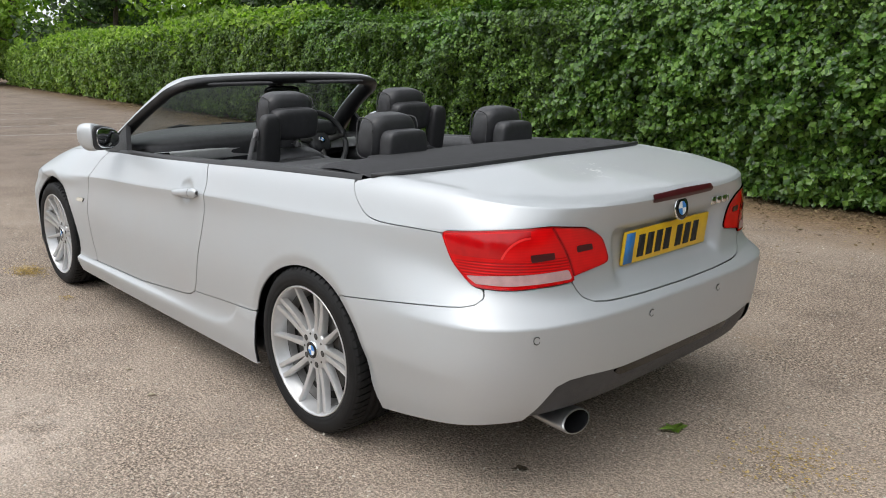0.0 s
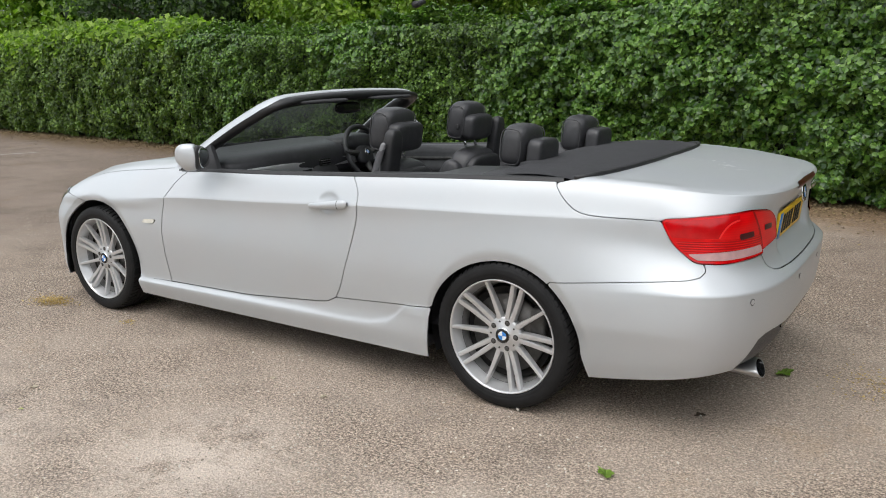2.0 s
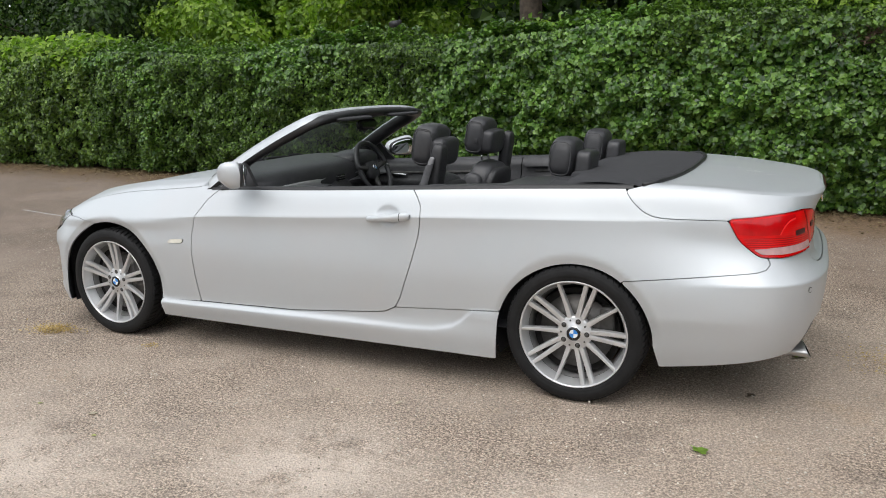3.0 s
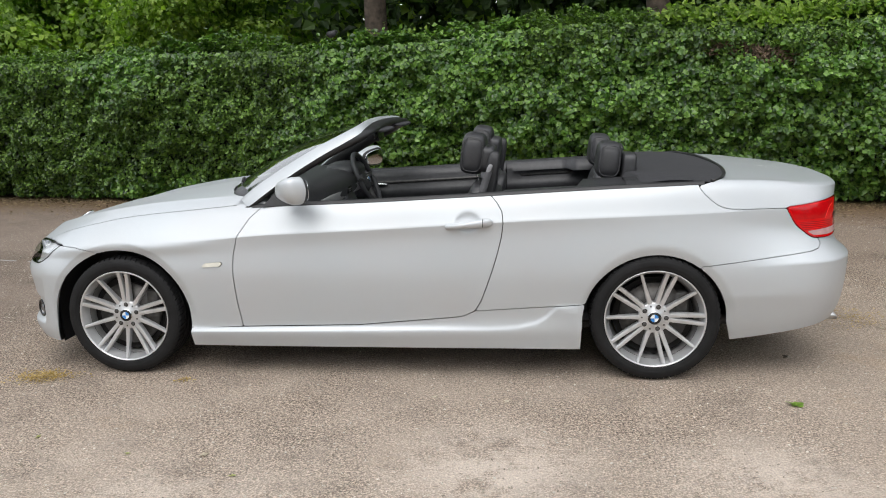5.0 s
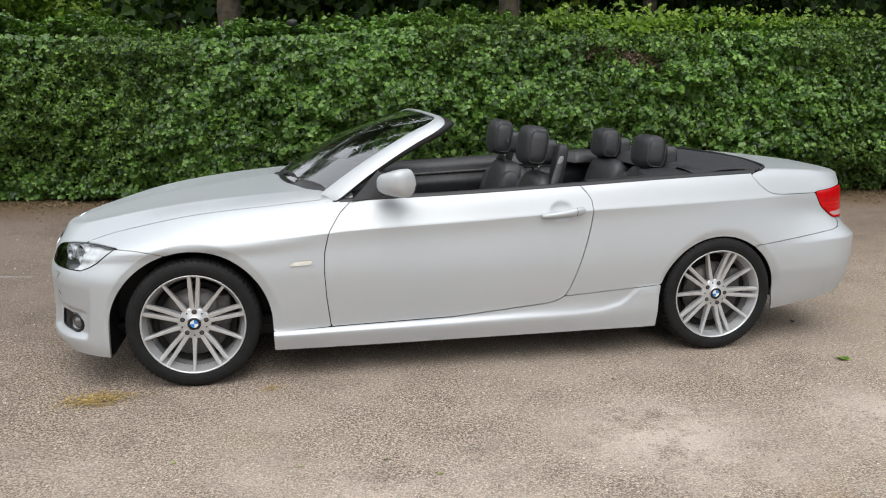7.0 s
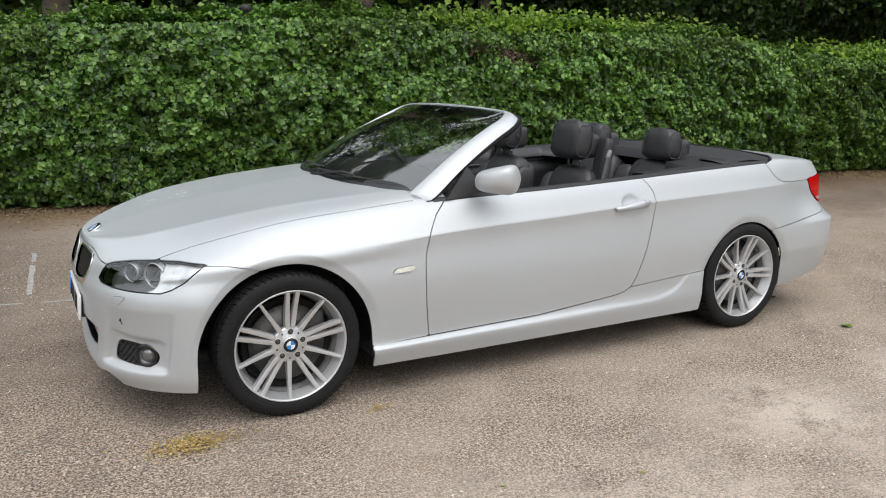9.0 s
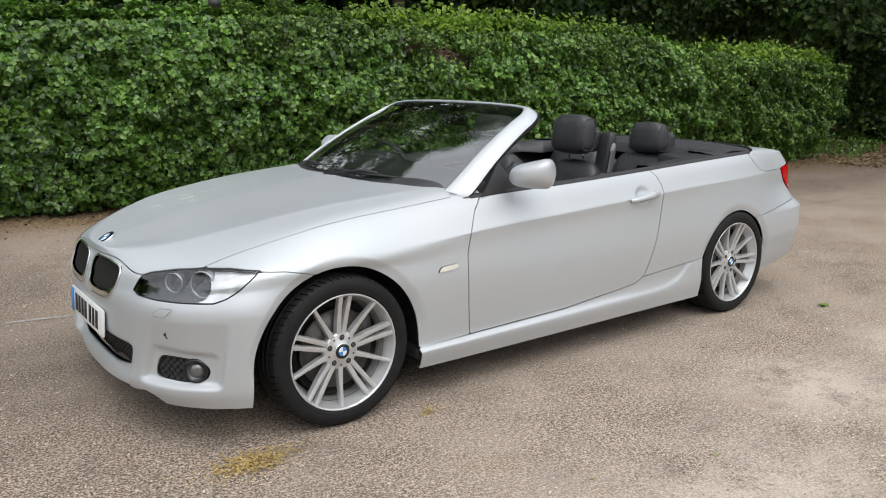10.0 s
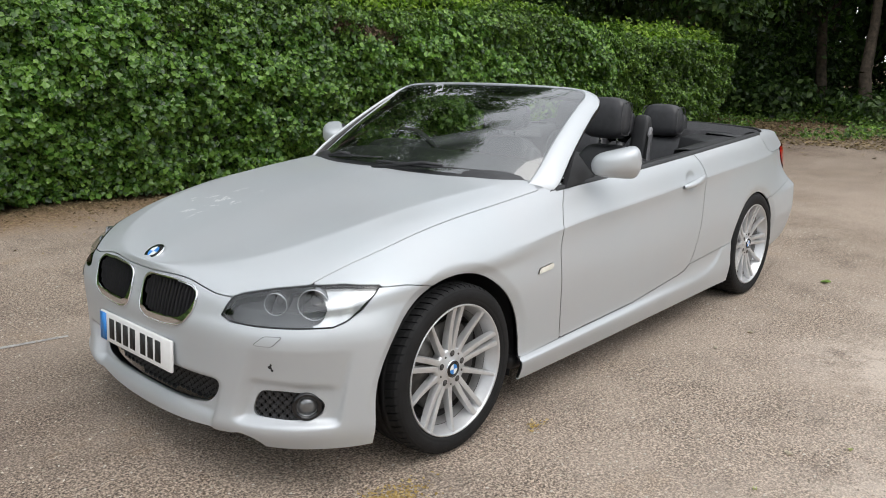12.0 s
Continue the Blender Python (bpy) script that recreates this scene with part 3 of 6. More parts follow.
def fallen_leaf(x, y, size, mat, label, seed):
    bm = bmesh.new()
    rng = random.Random(seed)
    ring = []
    for i in range(14):
        t = 2 * math.pi * i / 14
        r = size * (.5 + .16 * math.cos(5 * t) + rng.uniform(-.05, .05)) * (1.25 if abs(math.sin(t)) < .4 else 1)
        ring.append(bm.verts.new((r * math.cos(t), r * .75 * math.sin(t), size * (.06 + .18 * abs(math.sin(t + seed))))))
    mid = bm.verts.new((0, 0, size * .06))
    for i in range(14):
        bm.faces.new((mid, ring[i], ring[(i + 1) % 14]))
    bmesh.ops.solidify(bm, geom=bm.faces[:], thickness=.001)
    ob = part("fallen_leaf", bm, mat, smooth=False)
    ob.location, ob.rotation_euler = (x, y, .001), (0, 0, rng.uniform(0, 6))
    tagged(ob, label, "leaf", "fallen leaves")


GREEN_FALLEN = plain("fresh_fallen_leaf", (.22, .36, .05), .5, vary=.3)
PALE_FALLEN = plain("pale_torn_leaf", (.48, .50, .20), .6, vary=.2)
STRAW_FALLEN = plain("straw_leaf_scrap", (.58, .52, .40), .7, vary=.2)
BROWN_FALLEN = plain("withered_leaf", (.07, .05, .03), .7, vary=.4)
fallen_leaf(1.97, -1.165, .065, GREEN_FALLEN, "small green fallen leaf on the tarmac", 1)
fallen_leaf(2.32, .125, .085, GREEN_FALLEN, "green fallen leaf lying behind the car", 2)
fallen_leaf(2.12, -.52, .045, BROWN_FALLEN, "dark withered leaf on the tarmac", 3)
fallen_leaf(-1.39, -1.67, .026, PALE_FALLEN, "torn pale green leaf on the tarmac", 4)
fallen_leaf(-.90, -1.80, .022, PALE_FALLEN, "torn pale green leaf on the tarmac", 5)
fallen_leaf(-.38, -1.96, .022, PALE_FALLEN, "torn pale green leaf on the tarmac", 6)
fallen_leaf(-.57, -1.80, .035, STRAW_FALLEN, "small straw-coloured scrap of leaf on the tarmac", 7)
fallen_leaf(.31, -1.14, .028, STRAW_FALLEN, "small straw-coloured scrap of leaf on the tarmac", 8)
fallen_leaf(.66, -1.18, .032, STRAW_FALLEN, "small straw-coloured scrap of leaf on the tarmac", 9)
fallen_leaf(2.81, .01, .035, STRAW_FALLEN, "small straw-coloured scrap of leaf on the tarmac", 10)

# ---- the car's outer skin: level lines from sill to centreline, blended into one surface ----
# x runs to the tail, y to the car's right, z up; the skin is made for one flank and mirrored
KX = np.array([-2.2, -1.95, -1.7, -1.38, -1.0, -0.6, 0.0, 0.6, 1.0, 1.38, 1.7, 2.0, 2.25, 2.42])
XF, XR = -1.55, 1.95


def cubic(xs, ys):
    """A smooth curve through the knots (xs, ys)."""
    xs, ys = np.asarray(xs, float), np.asarray(ys, float)
    slope = np.gradient(ys, xs)

    def at(x):
        x = np.clip(np.asarray(x, float), xs[0], xs[-1])
        i = np.clip(np.searchsorted(xs, x) - 1, 0, len(xs) - 2)
        h = xs[i + 1] - xs[i]
        t = (x - xs[i]) / h
        return ((1 + 2 * t) * (1 - t) ** 2 * ys[i] + t * (1 - t) ** 2 * h * slope[i]
                + t * t * (3 - 2 * t) * ys[i + 1] + t * t * (t - 1) * h * slope[i + 1])
    return at


class Level:
    """One lengthwise line of the skin: nose x and roundness, tail x and roundness, half widths and heights at KX."""

    def __init__(self, nose, nf, tail, nr, widths, heights):
        self.nose, self.nf, self.tail, self.nr = nose, nf, tail, nr
        self.w, self.z = cubic(KX, widths), cubic(KX, heights)

    def line(self, front, side, rear):
        x = [XF - (XF - self.nose) * np.cos(front) ** (2 / self.nf), side, XR + (self.tail - XR) * np.cos(rear) ** (2 / self.nr)]
        s = [np.sin(front) ** (2 / self.nf), np.ones_like(side), np.sin(rear) ** (2 / self.nr)]
        x, s = np.concatenate(x), np.concatenate(s)
        return np.stack([x, self.w(x) * s, self.z(x)], 1)


LEVELS = [
    Level(-2.12, 2.8, 2.345, 3.5, [.85, .85, .853, .86, .862, .864, .866, .868, .868, .868, .865, .85, .83, .82],
          [.17, .17, .17, .165, .162, .16, .16, .161, .163, .18, .195, .24, .29, .30]),
    Level(-2.155, 2.8, 2.37, 3.5, [.86, .86, .862, .876, .886, .887, .888, .886, .882, .876, .872, .858, .84, .83],
          [.23, .23, .23, .235, .235, .238, .242, .25, .255, .26, .27, .30, .34, .35]),
    Level(-2.145, 2.8, 2.385, 3.5, [.865, .865, .866, .872, .876, .877, .878, .88, .882, .882, .875, .862, .85, .84],
          [.31, .31, .30, .285, .270, .276, .293, .325, .345, .35, .36, .38, .41, .42]),
    Level(-2.14, 2.85, 2.395, 3.5, [.868, .868, .87, .88, .888, .889, .889, .888, .89, .892, .882, .868, .855, .845],
          [.43, .43, .43, .42, .42, .42, .42, .43, .43, .44, .45, .47, .49, .50]),
    Level(-2.14, 2.85, 2.40, 3.5, [.87, .87, .872, .886, .893, .894, .893, .892, .894, .894, .879, .858, .852, .85],
          [.545, .545, .55, .55, .55, .55, .55, .55, .56, .57, .575, .59, .60, .60]),
    Level(-2.125, 2.7, 2.34, 3.6, [.855, .858, .864, .876, .881, .879, .877, .876, .874, .866, .838, .785, .770, .765],
          [.60, .61, .625, .635, .645, .68, .703, .732, .748, .76, .755, .73, .68, .665]),
    Level(-2.11, 2.6, 2.33, 3.6, [.84, .843, .85, .866, .876, .879, .880, .878, .872, .858, .825, .768, .748, .74],
          [.645, .66, .69, .708, .722, .752, .777, .808, .822, .832, .841, .853, .84, .825]),
    Level(-2.10, 2.5, 2.365, 3.2, [.69, .70, .72, .745, .765, .79, .81, .812, .808, .795, .765, .715, .68, .67],
          [.672, .705, .765, .825, .858, .885, .908, .934, .952, .965, .97, .957, .935, .92]),
    Level(-2.095, 2.4, 2.355, 3.4, [.48, .505, .545, .585, .625, .66, .70, .70, .70, .69, .66, .62, .59, .57],
          [.684, .750, .815, .871, .909, .933, .95, .97, .985, .99, .988, .97, .948, .935]),
    Level(-2.09, 2.3, 2.34, 3.2, [.31, .31, .315, .32, .33, .34, .35, .35, .35, .35, .34, .32, .31, .30],
          [.685, .752, .815, .872, .922, .96, .99, 1.0, 1.0, 1.0, 1.0, .98, .957, .943]),
    Level(-2.085, 2.2, 2.335, 3.0, [0] * 14, [.688, .758, .822, .879, .934, .975, 1.0, 1.005, 1.005, 1.005, 1.004, .984, .96, .945]),
]


def skin_grid(per_level=14):
    """Points, normals and level numbers of one flank (y positive), as grids."""
    front = np.linspace(0, math.pi / 2, 171)[:-1]
    side = np.linspace(XF, XR, 290)
    rear = np.linspace(math.pi / 2, 0, 81)[1:]
    lines = np.array([lv.line(front, side, rear) for lv in LEVELS])
    n = len(lines)
    rows, vs = [], []
    # tangents across the levels, sharper at the shoulder line along the flank
    tang = np.gradient(lines, axis=0)
    x = lines[6, :, 0]
    sharp = np.clip((x + 1.15) / .4, 0, 1) * np.clip((2.05 - x) / .3, 0, 1)
    fold = np.clip((-.75 - x) / .2, 0, 1) * np.clip((x + 2.06) / .15, 0, 1) * .95
    lip = np.clip((x - 2.00) / .12, 0, 1) * .95
    ridge = np.clip((x - 1.78) / .25, 0, 1) * .9
    for k in range(n - 1):
        a, b = lines[k], lines[k + 1]
        ta, tb = tang[k].copy(), tang[k + 1].copy()
        if k == 3:
            tb = tb * (1 - ridge)[:, None] + (b - a) * ridge[:, None]
        if k == 4:
            ta = ta * (1 - ridge)[:, None] + (b - a) * ridge[:, None]
        if k == 5:
            tb = tb * (1 - sharp)[:, None] + (b - a) * sharp[:, None]
        if k == 7:
            tb = tb * (1 - fold)[:, None] + (b - a) * fold[:, None]
        if k == 8:
            ta = ta * (1 - fold)[:, None] + (b - a) * fold[:, None]
        if k == 6:
            ta = ta * (1 - sharp)[:, None] + (b - a) * sharp[:, None]
            tb = tb * (1 - lip)[:, None] + (b - a) * lip[:, None]
        if k == 7:
            ta = ta * (1 - lip)[:, None] + (b - a) * lip[:, None]
        for j in range(per_level + (k == n - 2)):
            t = j / per_level
            rows.append((1 + 2 * t) * (1 - t) ** 2 * a + t * (1 - t) ** 2 * ta + t * t * (3 - 2 * t) * b + t * t * (t - 1) * tb)
            vs.append(k + t)
    p = np.array(rows)
    # a faint lip round each wheel opening
    for cx, r in ((-1.38, .374), (1.385, .338)):
        d = np.hypot(p[..., 0] - cx, p[..., 2] - .30) - r
        low = np.clip((p[..., 2] - .22) / .16, 0, 1)
        p[..., 1] -= .015 * np.clip(1 - d / .040, 0, 1.2) * (p[..., 2] < .78) * low * (p[..., 1] > .6)
    # the front bumper's end swells out to meet the wheel opening; the rear one tucks in below
    swell = np.exp(-((p[..., 0] + 1.76) / .11) ** 2) * np.clip((.66 - p[..., 2]) / .12, 0, 1) * (p[..., 1] > .6)
    p[..., 1] += .019 * swell
    tuck = np.clip((p[..., 0] - 1.5) / .12, 0, 1) * np.clip((2.35 - p[..., 0]) / .3, 0, 1) * np.clip((.44 - p[..., 2]) / .24, 0, 1.2) ** 1.4
    p[..., 1] -= .045 * tuck * (p[..., 1] > .6)
    p[..., 1] += .010 * np.exp(-((p[..., 0] - 1.0) / .09) ** 2) * np.clip((.40 - p[..., 2]) / .05, 0, 1) * (p[..., 1] > .6)
    step = lambda a, at, soft: 1 / (1 + np.exp(-np.clip((a - at) / soft, -40, 40)))
    x, y, z = p[..., 0].copy(), p[..., 1].copy(), p[..., 2].copy()
    # skirt ledge that sweeps up ahead of the rear wheel
    ledge = np.interp(x, [-1.2, .55, .70, .80, .85, .88, .91, 1.2], [.258, .266, .275, .30, .33, .36, .383, .392])
    p[..., 1] += .009 * step(ledge - z, 0, .006) * (y > .6) * step(x, -1.12, .02) * np.clip((1.09 - x) / .22, 0, 1)
    # shaped front corners: a shelf under the crease and a pocket round the fog lamp
    s = x + y
    nose = (x < -1.5) * step(-x, 1.72, .02)
    shelf = .017 * np.clip((.515 - z) / .14, 0, 1) ** .8 * step(z, .262, .004) * step(s, -1.545 + .35 * (z - .30), .012) * step(-s, 1.075 - .28 * (z - .28), .006)
    pocket = .012 * step(.395 - z - .05 * (s + 1.3), 0, .003) * step(z, .262, .004) * step(s, -1.54 + .5 * (z - .26), .008) * step(-s, 1.105, .012)
    # scoop round the lower grille, with a blade at each end and a lip below
    scoop = .05 * np.clip((z - .178) / .07, 0, 1) * step(.378 - z, 0, .004) * step(.432 + .22 * (z - .30) - y, 0, .009) * (x < -1.9)
    p[..., 0] += scoop
    p[..., 0] += nose * (shelf + pocket) * .75
    p[..., 1] -= nose * (shelf + pocket) * .66
    # shallow recess round the rear plate
    tail = (x > 2.1) * step(.330 - .12 * (.84 - z) - y, 0, .009) * step(z, .678, .010) * step(.838 - z, 0, .009)
    p[..., 0] -= .036 * tail
    # hollow behind the door handle
    hollow = np.hypot((x - .468) / .066, (z - .806) / .050)
    p[..., 1] -= .011 * np.clip(1 - hollow ** 3, 0, 1) * (y > .6)
    du, dv = np.gradient(p, axis=1), np.gradient(p, axis=0)
    nrm = np.cross(du, dv)
    nrm[:, 0] = nrm[:, 1]
    nrm[:, -1] = nrm[:, -2]
    nrm[:, 0, 1] = nrm[:, -1, 1] = 0
    nrm[-1] = nrm[-2] * [1, 0, 1]
    nrm /= np.linalg.norm(nrm, axis=2, keepdims=True) + 1e-12
    nrm *= np.sign(np.sum(np.sign(np.einsum("ijk,ijk->ij", nrm, p - np.array([0, 0, .5]) * 1 - p * [.8, 0, 0]))))
    v = np.repeat(np.array(vs)[:, None], p.shape[1], 1)
    return p, nrm, v


# ---- cutting the skin into panels ----
def outline(a, b, pts):
    """Signed distance (inside negative) from the points (a, b) to a closed outline."""
    pts = np.array(pts, float)
    d2 = np.full(a.shape, 1e9)
    inside = np.zeros(a.shape, bool)
    for (x0, y0), (x1, y1) in zip(pts, np.roll(pts, -1, 0)):
        ex, ey = x1 - x0, y1 - y0
        t = np.clip(((a - x0) * ex + (b - y0) * ey) / (ex * ex + ey * ey + 1e-12), 0, 1)
        d2 = np.minimum(d2, (a - x0 - t * ex) ** 2 + (b - y0 - t * ey) ** 2)
        if y0 != y1:
            inside ^= ((y0 > b) != (y1 > b)) & (a < ex * (b - y0) / ey + x0)
    d = np.sqrt(d2)
    return np.where(inside, -d, d)


def rounded(pts, r=.02, steps=4):
    """The outline with its corners cut round."""
    out = []
    n = len(pts)
    for i in range(n):
        p, a, b = Vector(pts[i]), Vector(pts[i - 1]), Vector(pts[(i + 1) % n])
        da, db = (a - p), (b - p)
        la, lb = min(r, da.length * .45), min(r, db.length * .45)
        s, e = p + da.normalized() * la, p + db.normalized() * lb
        for k in range(steps + 1):
            t = k / steps
            q = s * (1 - t) ** 2 + p * 2 * t * (1 - t) + e * t * t
            out.append((q.x, q.y))
    return out


SP, SN, SV = skin_grid()
SX, SY, SZ = SP[..., 0], SP[..., 1], SP[..., 2]
DOOR_FRONT = [(-.589, .90), (-.665, .83), (-.72, .747), (-.745, .65), (-.75, .56), (-.742, .42), (-.724, .268)]
DOOR_REAR = [(.495, .358), (.525, .405), (.553, .476), (.585, .565), (.611, .649), (.632, .73), (.642, .80), (.636, .86), (.612, .90), (.571, .945)]
LID_EDGE = [(1.566, 1.1), (1.574, .985), (1.588, .950), (1.612, .919), (1.640, .893), (1.668, .872), (1.698, .859), (1.735, .852), (1.79, .849), (1.987, .846)]

arch_f = .374 - np.where(SZ > .30, np.hypot((SX + 1.38) * np.where(SX < -1.38, .957, 1), SZ - .30), abs(SX + 1.38) * np.where(SX < -1.38, .957, 1) - .03 * (.30 - SZ))
arch_r = .340 - np.where(SZ > .30, np.hypot((SX - 1.385) * np.where(SX < 1.385, .945, 1), SZ - .30), abs(SX - 1.385) * np.where(SX < 1.385, .945, 1) - .06 * np.clip(.30 - SZ, 0, 1) * (SX < 1.385) - .26 * np.clip(.30 - SZ, 0, 1) * (SX > 1.385))
F_ARCH = np.where(SY > .45, np.maximum(arch_f, arch_r), -1)
F_DOOR = outline(SX, SZ, DOOR_FRONT + [(-.1, .281), (.38, .322), (.44, .331)] + DOOR_REAR + [(.57, 1.2), (-.58, 1.2)])
F_SILL = outline(SX, SZ, [(-1.2, .258), (-.724, .268), (-.1, .281), (.38, .322), (.44, .331), (.495, .358), (1.2, .405), (1.2, 0), (-1.2, 0)])
hood_y = cubic([-1.9, -1.878, -1.69, -1.387, -1.076, -.73, -.5], [.665, .671, .716, .740, .750, .762, .77])
hood_z = cubic([0, .05, .28, .36, .42, .48, .526, .599, .671, .70, 1.0], [.690, .690, .690, .676, .666, .664, .668, .680, .688, .690, .690])
cowl_x = cubic([0, .2, .4, .6, .72, .9], [-.955, -.945, -.90, -.80, -.70, -.58])
F_HOOD = np.maximum(np.maximum(SY - hood_y(SX), hood_z(SY) - SZ), np.maximum(SX - cowl_x(SY), SX))
HEAD = [(s * .75, z) for s, z in ((-1.612, .606), (-1.585, .640), (-1.555, .666), (-1.507, .677), (-1.43, .686), (-1.353, .694), (-1.207, .704),
        (-1.045, .708), (-.885, .700), (-.90, .682), (-.966, .633), (-1.03, .605), (-1.091, .590), (-1.265, .588), (-1.446, .588), (-1.57, .592))]
head_f = lambda x, y, z: np.where(x < -1.5, outline((x + y) * .75, z, HEAD), 1)
F_LAMP = head_f(SX, SY, SZ)
F_HOOD = np.maximum(F_HOOD, -F_LAMP)
fender_low = outline(SX, SZ, [(-2.1, .70), (-1.88, .695), (-1.80, .692), (-1.706, .694), (-1.62, .688), (-1.543, .672), (-1.45, .64), (-1.38, .2), (-1.0, .2), (-1.0, .259), (-.724, .268)]
                     + DOOR_FRONT[::-1][1:] + [(-.56, 1.2), (-2.1, 1.2)])
F_FENDER = np.maximum(np.maximum(fender_low, hood_y(SX) - SY), np.maximum(-F_LAMP, SX))
F_FENDER = np.where(SX > -.74, np.maximum(fender_low, .685 - SY), F_FENDER)
TAIL = [(s * .8, z) for s, z in rounded([(1.222, .853), (1.45, .872), (1.684, .882), (1.847, .869), (1.925, .83), (1.967, .745),
        (1.79, .722), (1.80, .706), (1.51, .695), (1.36, .70), (1.272, .765)], .03)]
tail_f = lambda x, y, z: np.where(x > 1.9, outline((x - y) * .8, z, TAIL), 1)
F_TAIL = tail_f(SX, SY, SZ)
LAMP_SPLIT = cubic([.6, .706, .797, .882, 1.0], [1.845, 1.80, 1.755, 1.69, 1.60])
split_f = lambda x, y, z: (x - y - LAMP_SPLIT(z)) * .7
deck_x = cubic([0, .25, .46, .6, .68, .73, .765, .80], [1.79, 1.785, 1.765, 1.738, 1.712, 1.685, 1.64, 1.54])
lid_back = outline(SY, SZ, [(-.2, .622), (.25, .627), (.40, .632), (.453, .639), (.488, .655), (.505, .68), (.517, .706), (.545, .797), (.60, .868), (.75, .845), (.9, .84), (.9, 1.3), (-.2, 1.3)])
F_LID = np.maximum(np.maximum(outline(SX, SZ, LID_EDGE + [(2.02, .842), (2.1, .5), (2.8, .4), (2.8, 1.3), (1.566, 1.3)]), np.where(SX > 1.98, lid_back, -1)), deck_x(SY) - SX)
F_LID = np.maximum(F_LID, -F_TAIL)
F_LID = np.where(SX > 1.3, F_LID, 1)
quarter = outline(SX, SZ, DOOR_REAR + [(.57, 1.3)] + LID_EDGE + [(2.03, .85), (2.3, .80), (2.3, .70), (2.155, .70), (2.168, .674), (2.155, .655), (2.12, .645), (1.594, .582), (1.5, .2), (1.2, .2), (1.2, .405)])
F_QUARTER = np.maximum(np.maximum(quarter, -F_TAIL), np.where((SX > .3) & (SY > .5), -1, 1))
F_DIFFUSER = np.where(SX > 1.9, outline(SY, SZ, [(-.2, .402), (.345, .402), (.50, .414), (.57, .414), (.615, .40), (.645, .36), (.70, .27), (.70, .1), (-.2, .1)]), 1)
F_TAILBUMPER = np.maximum.reduce([1.45 - SX, -F_QUARTER, -F_LID, -F_TAIL, -F_DIFFUSER, SZ - .75])
KIDNEY = rounded([(.036, .60), (.042, .665), (.075, .683), (.20, .686), (.32, .676), (.352, .652), (.345, .60), (.315, .56), (.27, .541), (.2, .533), (.09, .531), (.045, .55)], .02)
kidney_f = lambda x, y, z: np.where(x < -1.9, outline(y, z, KIDNEY), 1)
F_KIDNEY = kidney_f(SX, SY, SZ)
F_GRILLE = np.where(SX < -1.9, outline(SY, SZ, rounded([(-.2, .372), (.36, .368), (.412, .350), (.398, .312), (.362, .272), (.25, .256), (.12, .252), (-.2, .252)], .03)), 1)
FOG = rounded([(-1.484, .279), (-1.445, .366), (-1.33, .368), (-1.224, .362), (-1.16, .345), (-1.138, .318), (-1.165, .28), (-1.279, .272)], .04)
F_FOG = np.where(SX < -1.7, outline((SX + SY) * .8, SZ, [(s * .8, z) for s, z in FOG]), 1)
chin = cubic([0, .3, .50, .56, .60, .63, 1], [.172, .188, .208, .214, .18, .10, .05])
F_NOSE = np.maximum.reduce([SX + 1.42, -F_FENDER, -F_HOOD, -F_LAMP, -F_KIDNEY, -F_GRILLE, -F_FOG, chin(SY) - SZ, SZ - .75])
F_OPEN = np.where((SX > -.585) & (SX < 1.62), (SV - 7.04) * .12, -1)


def finer(grid, i0, i1, j0, j1, k=3):
    """A part of a grid with k times as many points each way."""
    g = grid[i0:i1 + 1, j0:j1 + 1]
    for axis in (0, 1):
        n = g.shape[axis]
        at = np.linspace(0, n - 1, (n - 1) * k + 1)
        lo = np.minimum(at.astype(int), n - 2)
        t = (at - lo).reshape((-1, 1, 1) if axis == 0 else (1, -1, 1))
        g = np.take(g, lo, axis) * (1 - t) + np.take(g, lo + 1, axis) * t
    return g


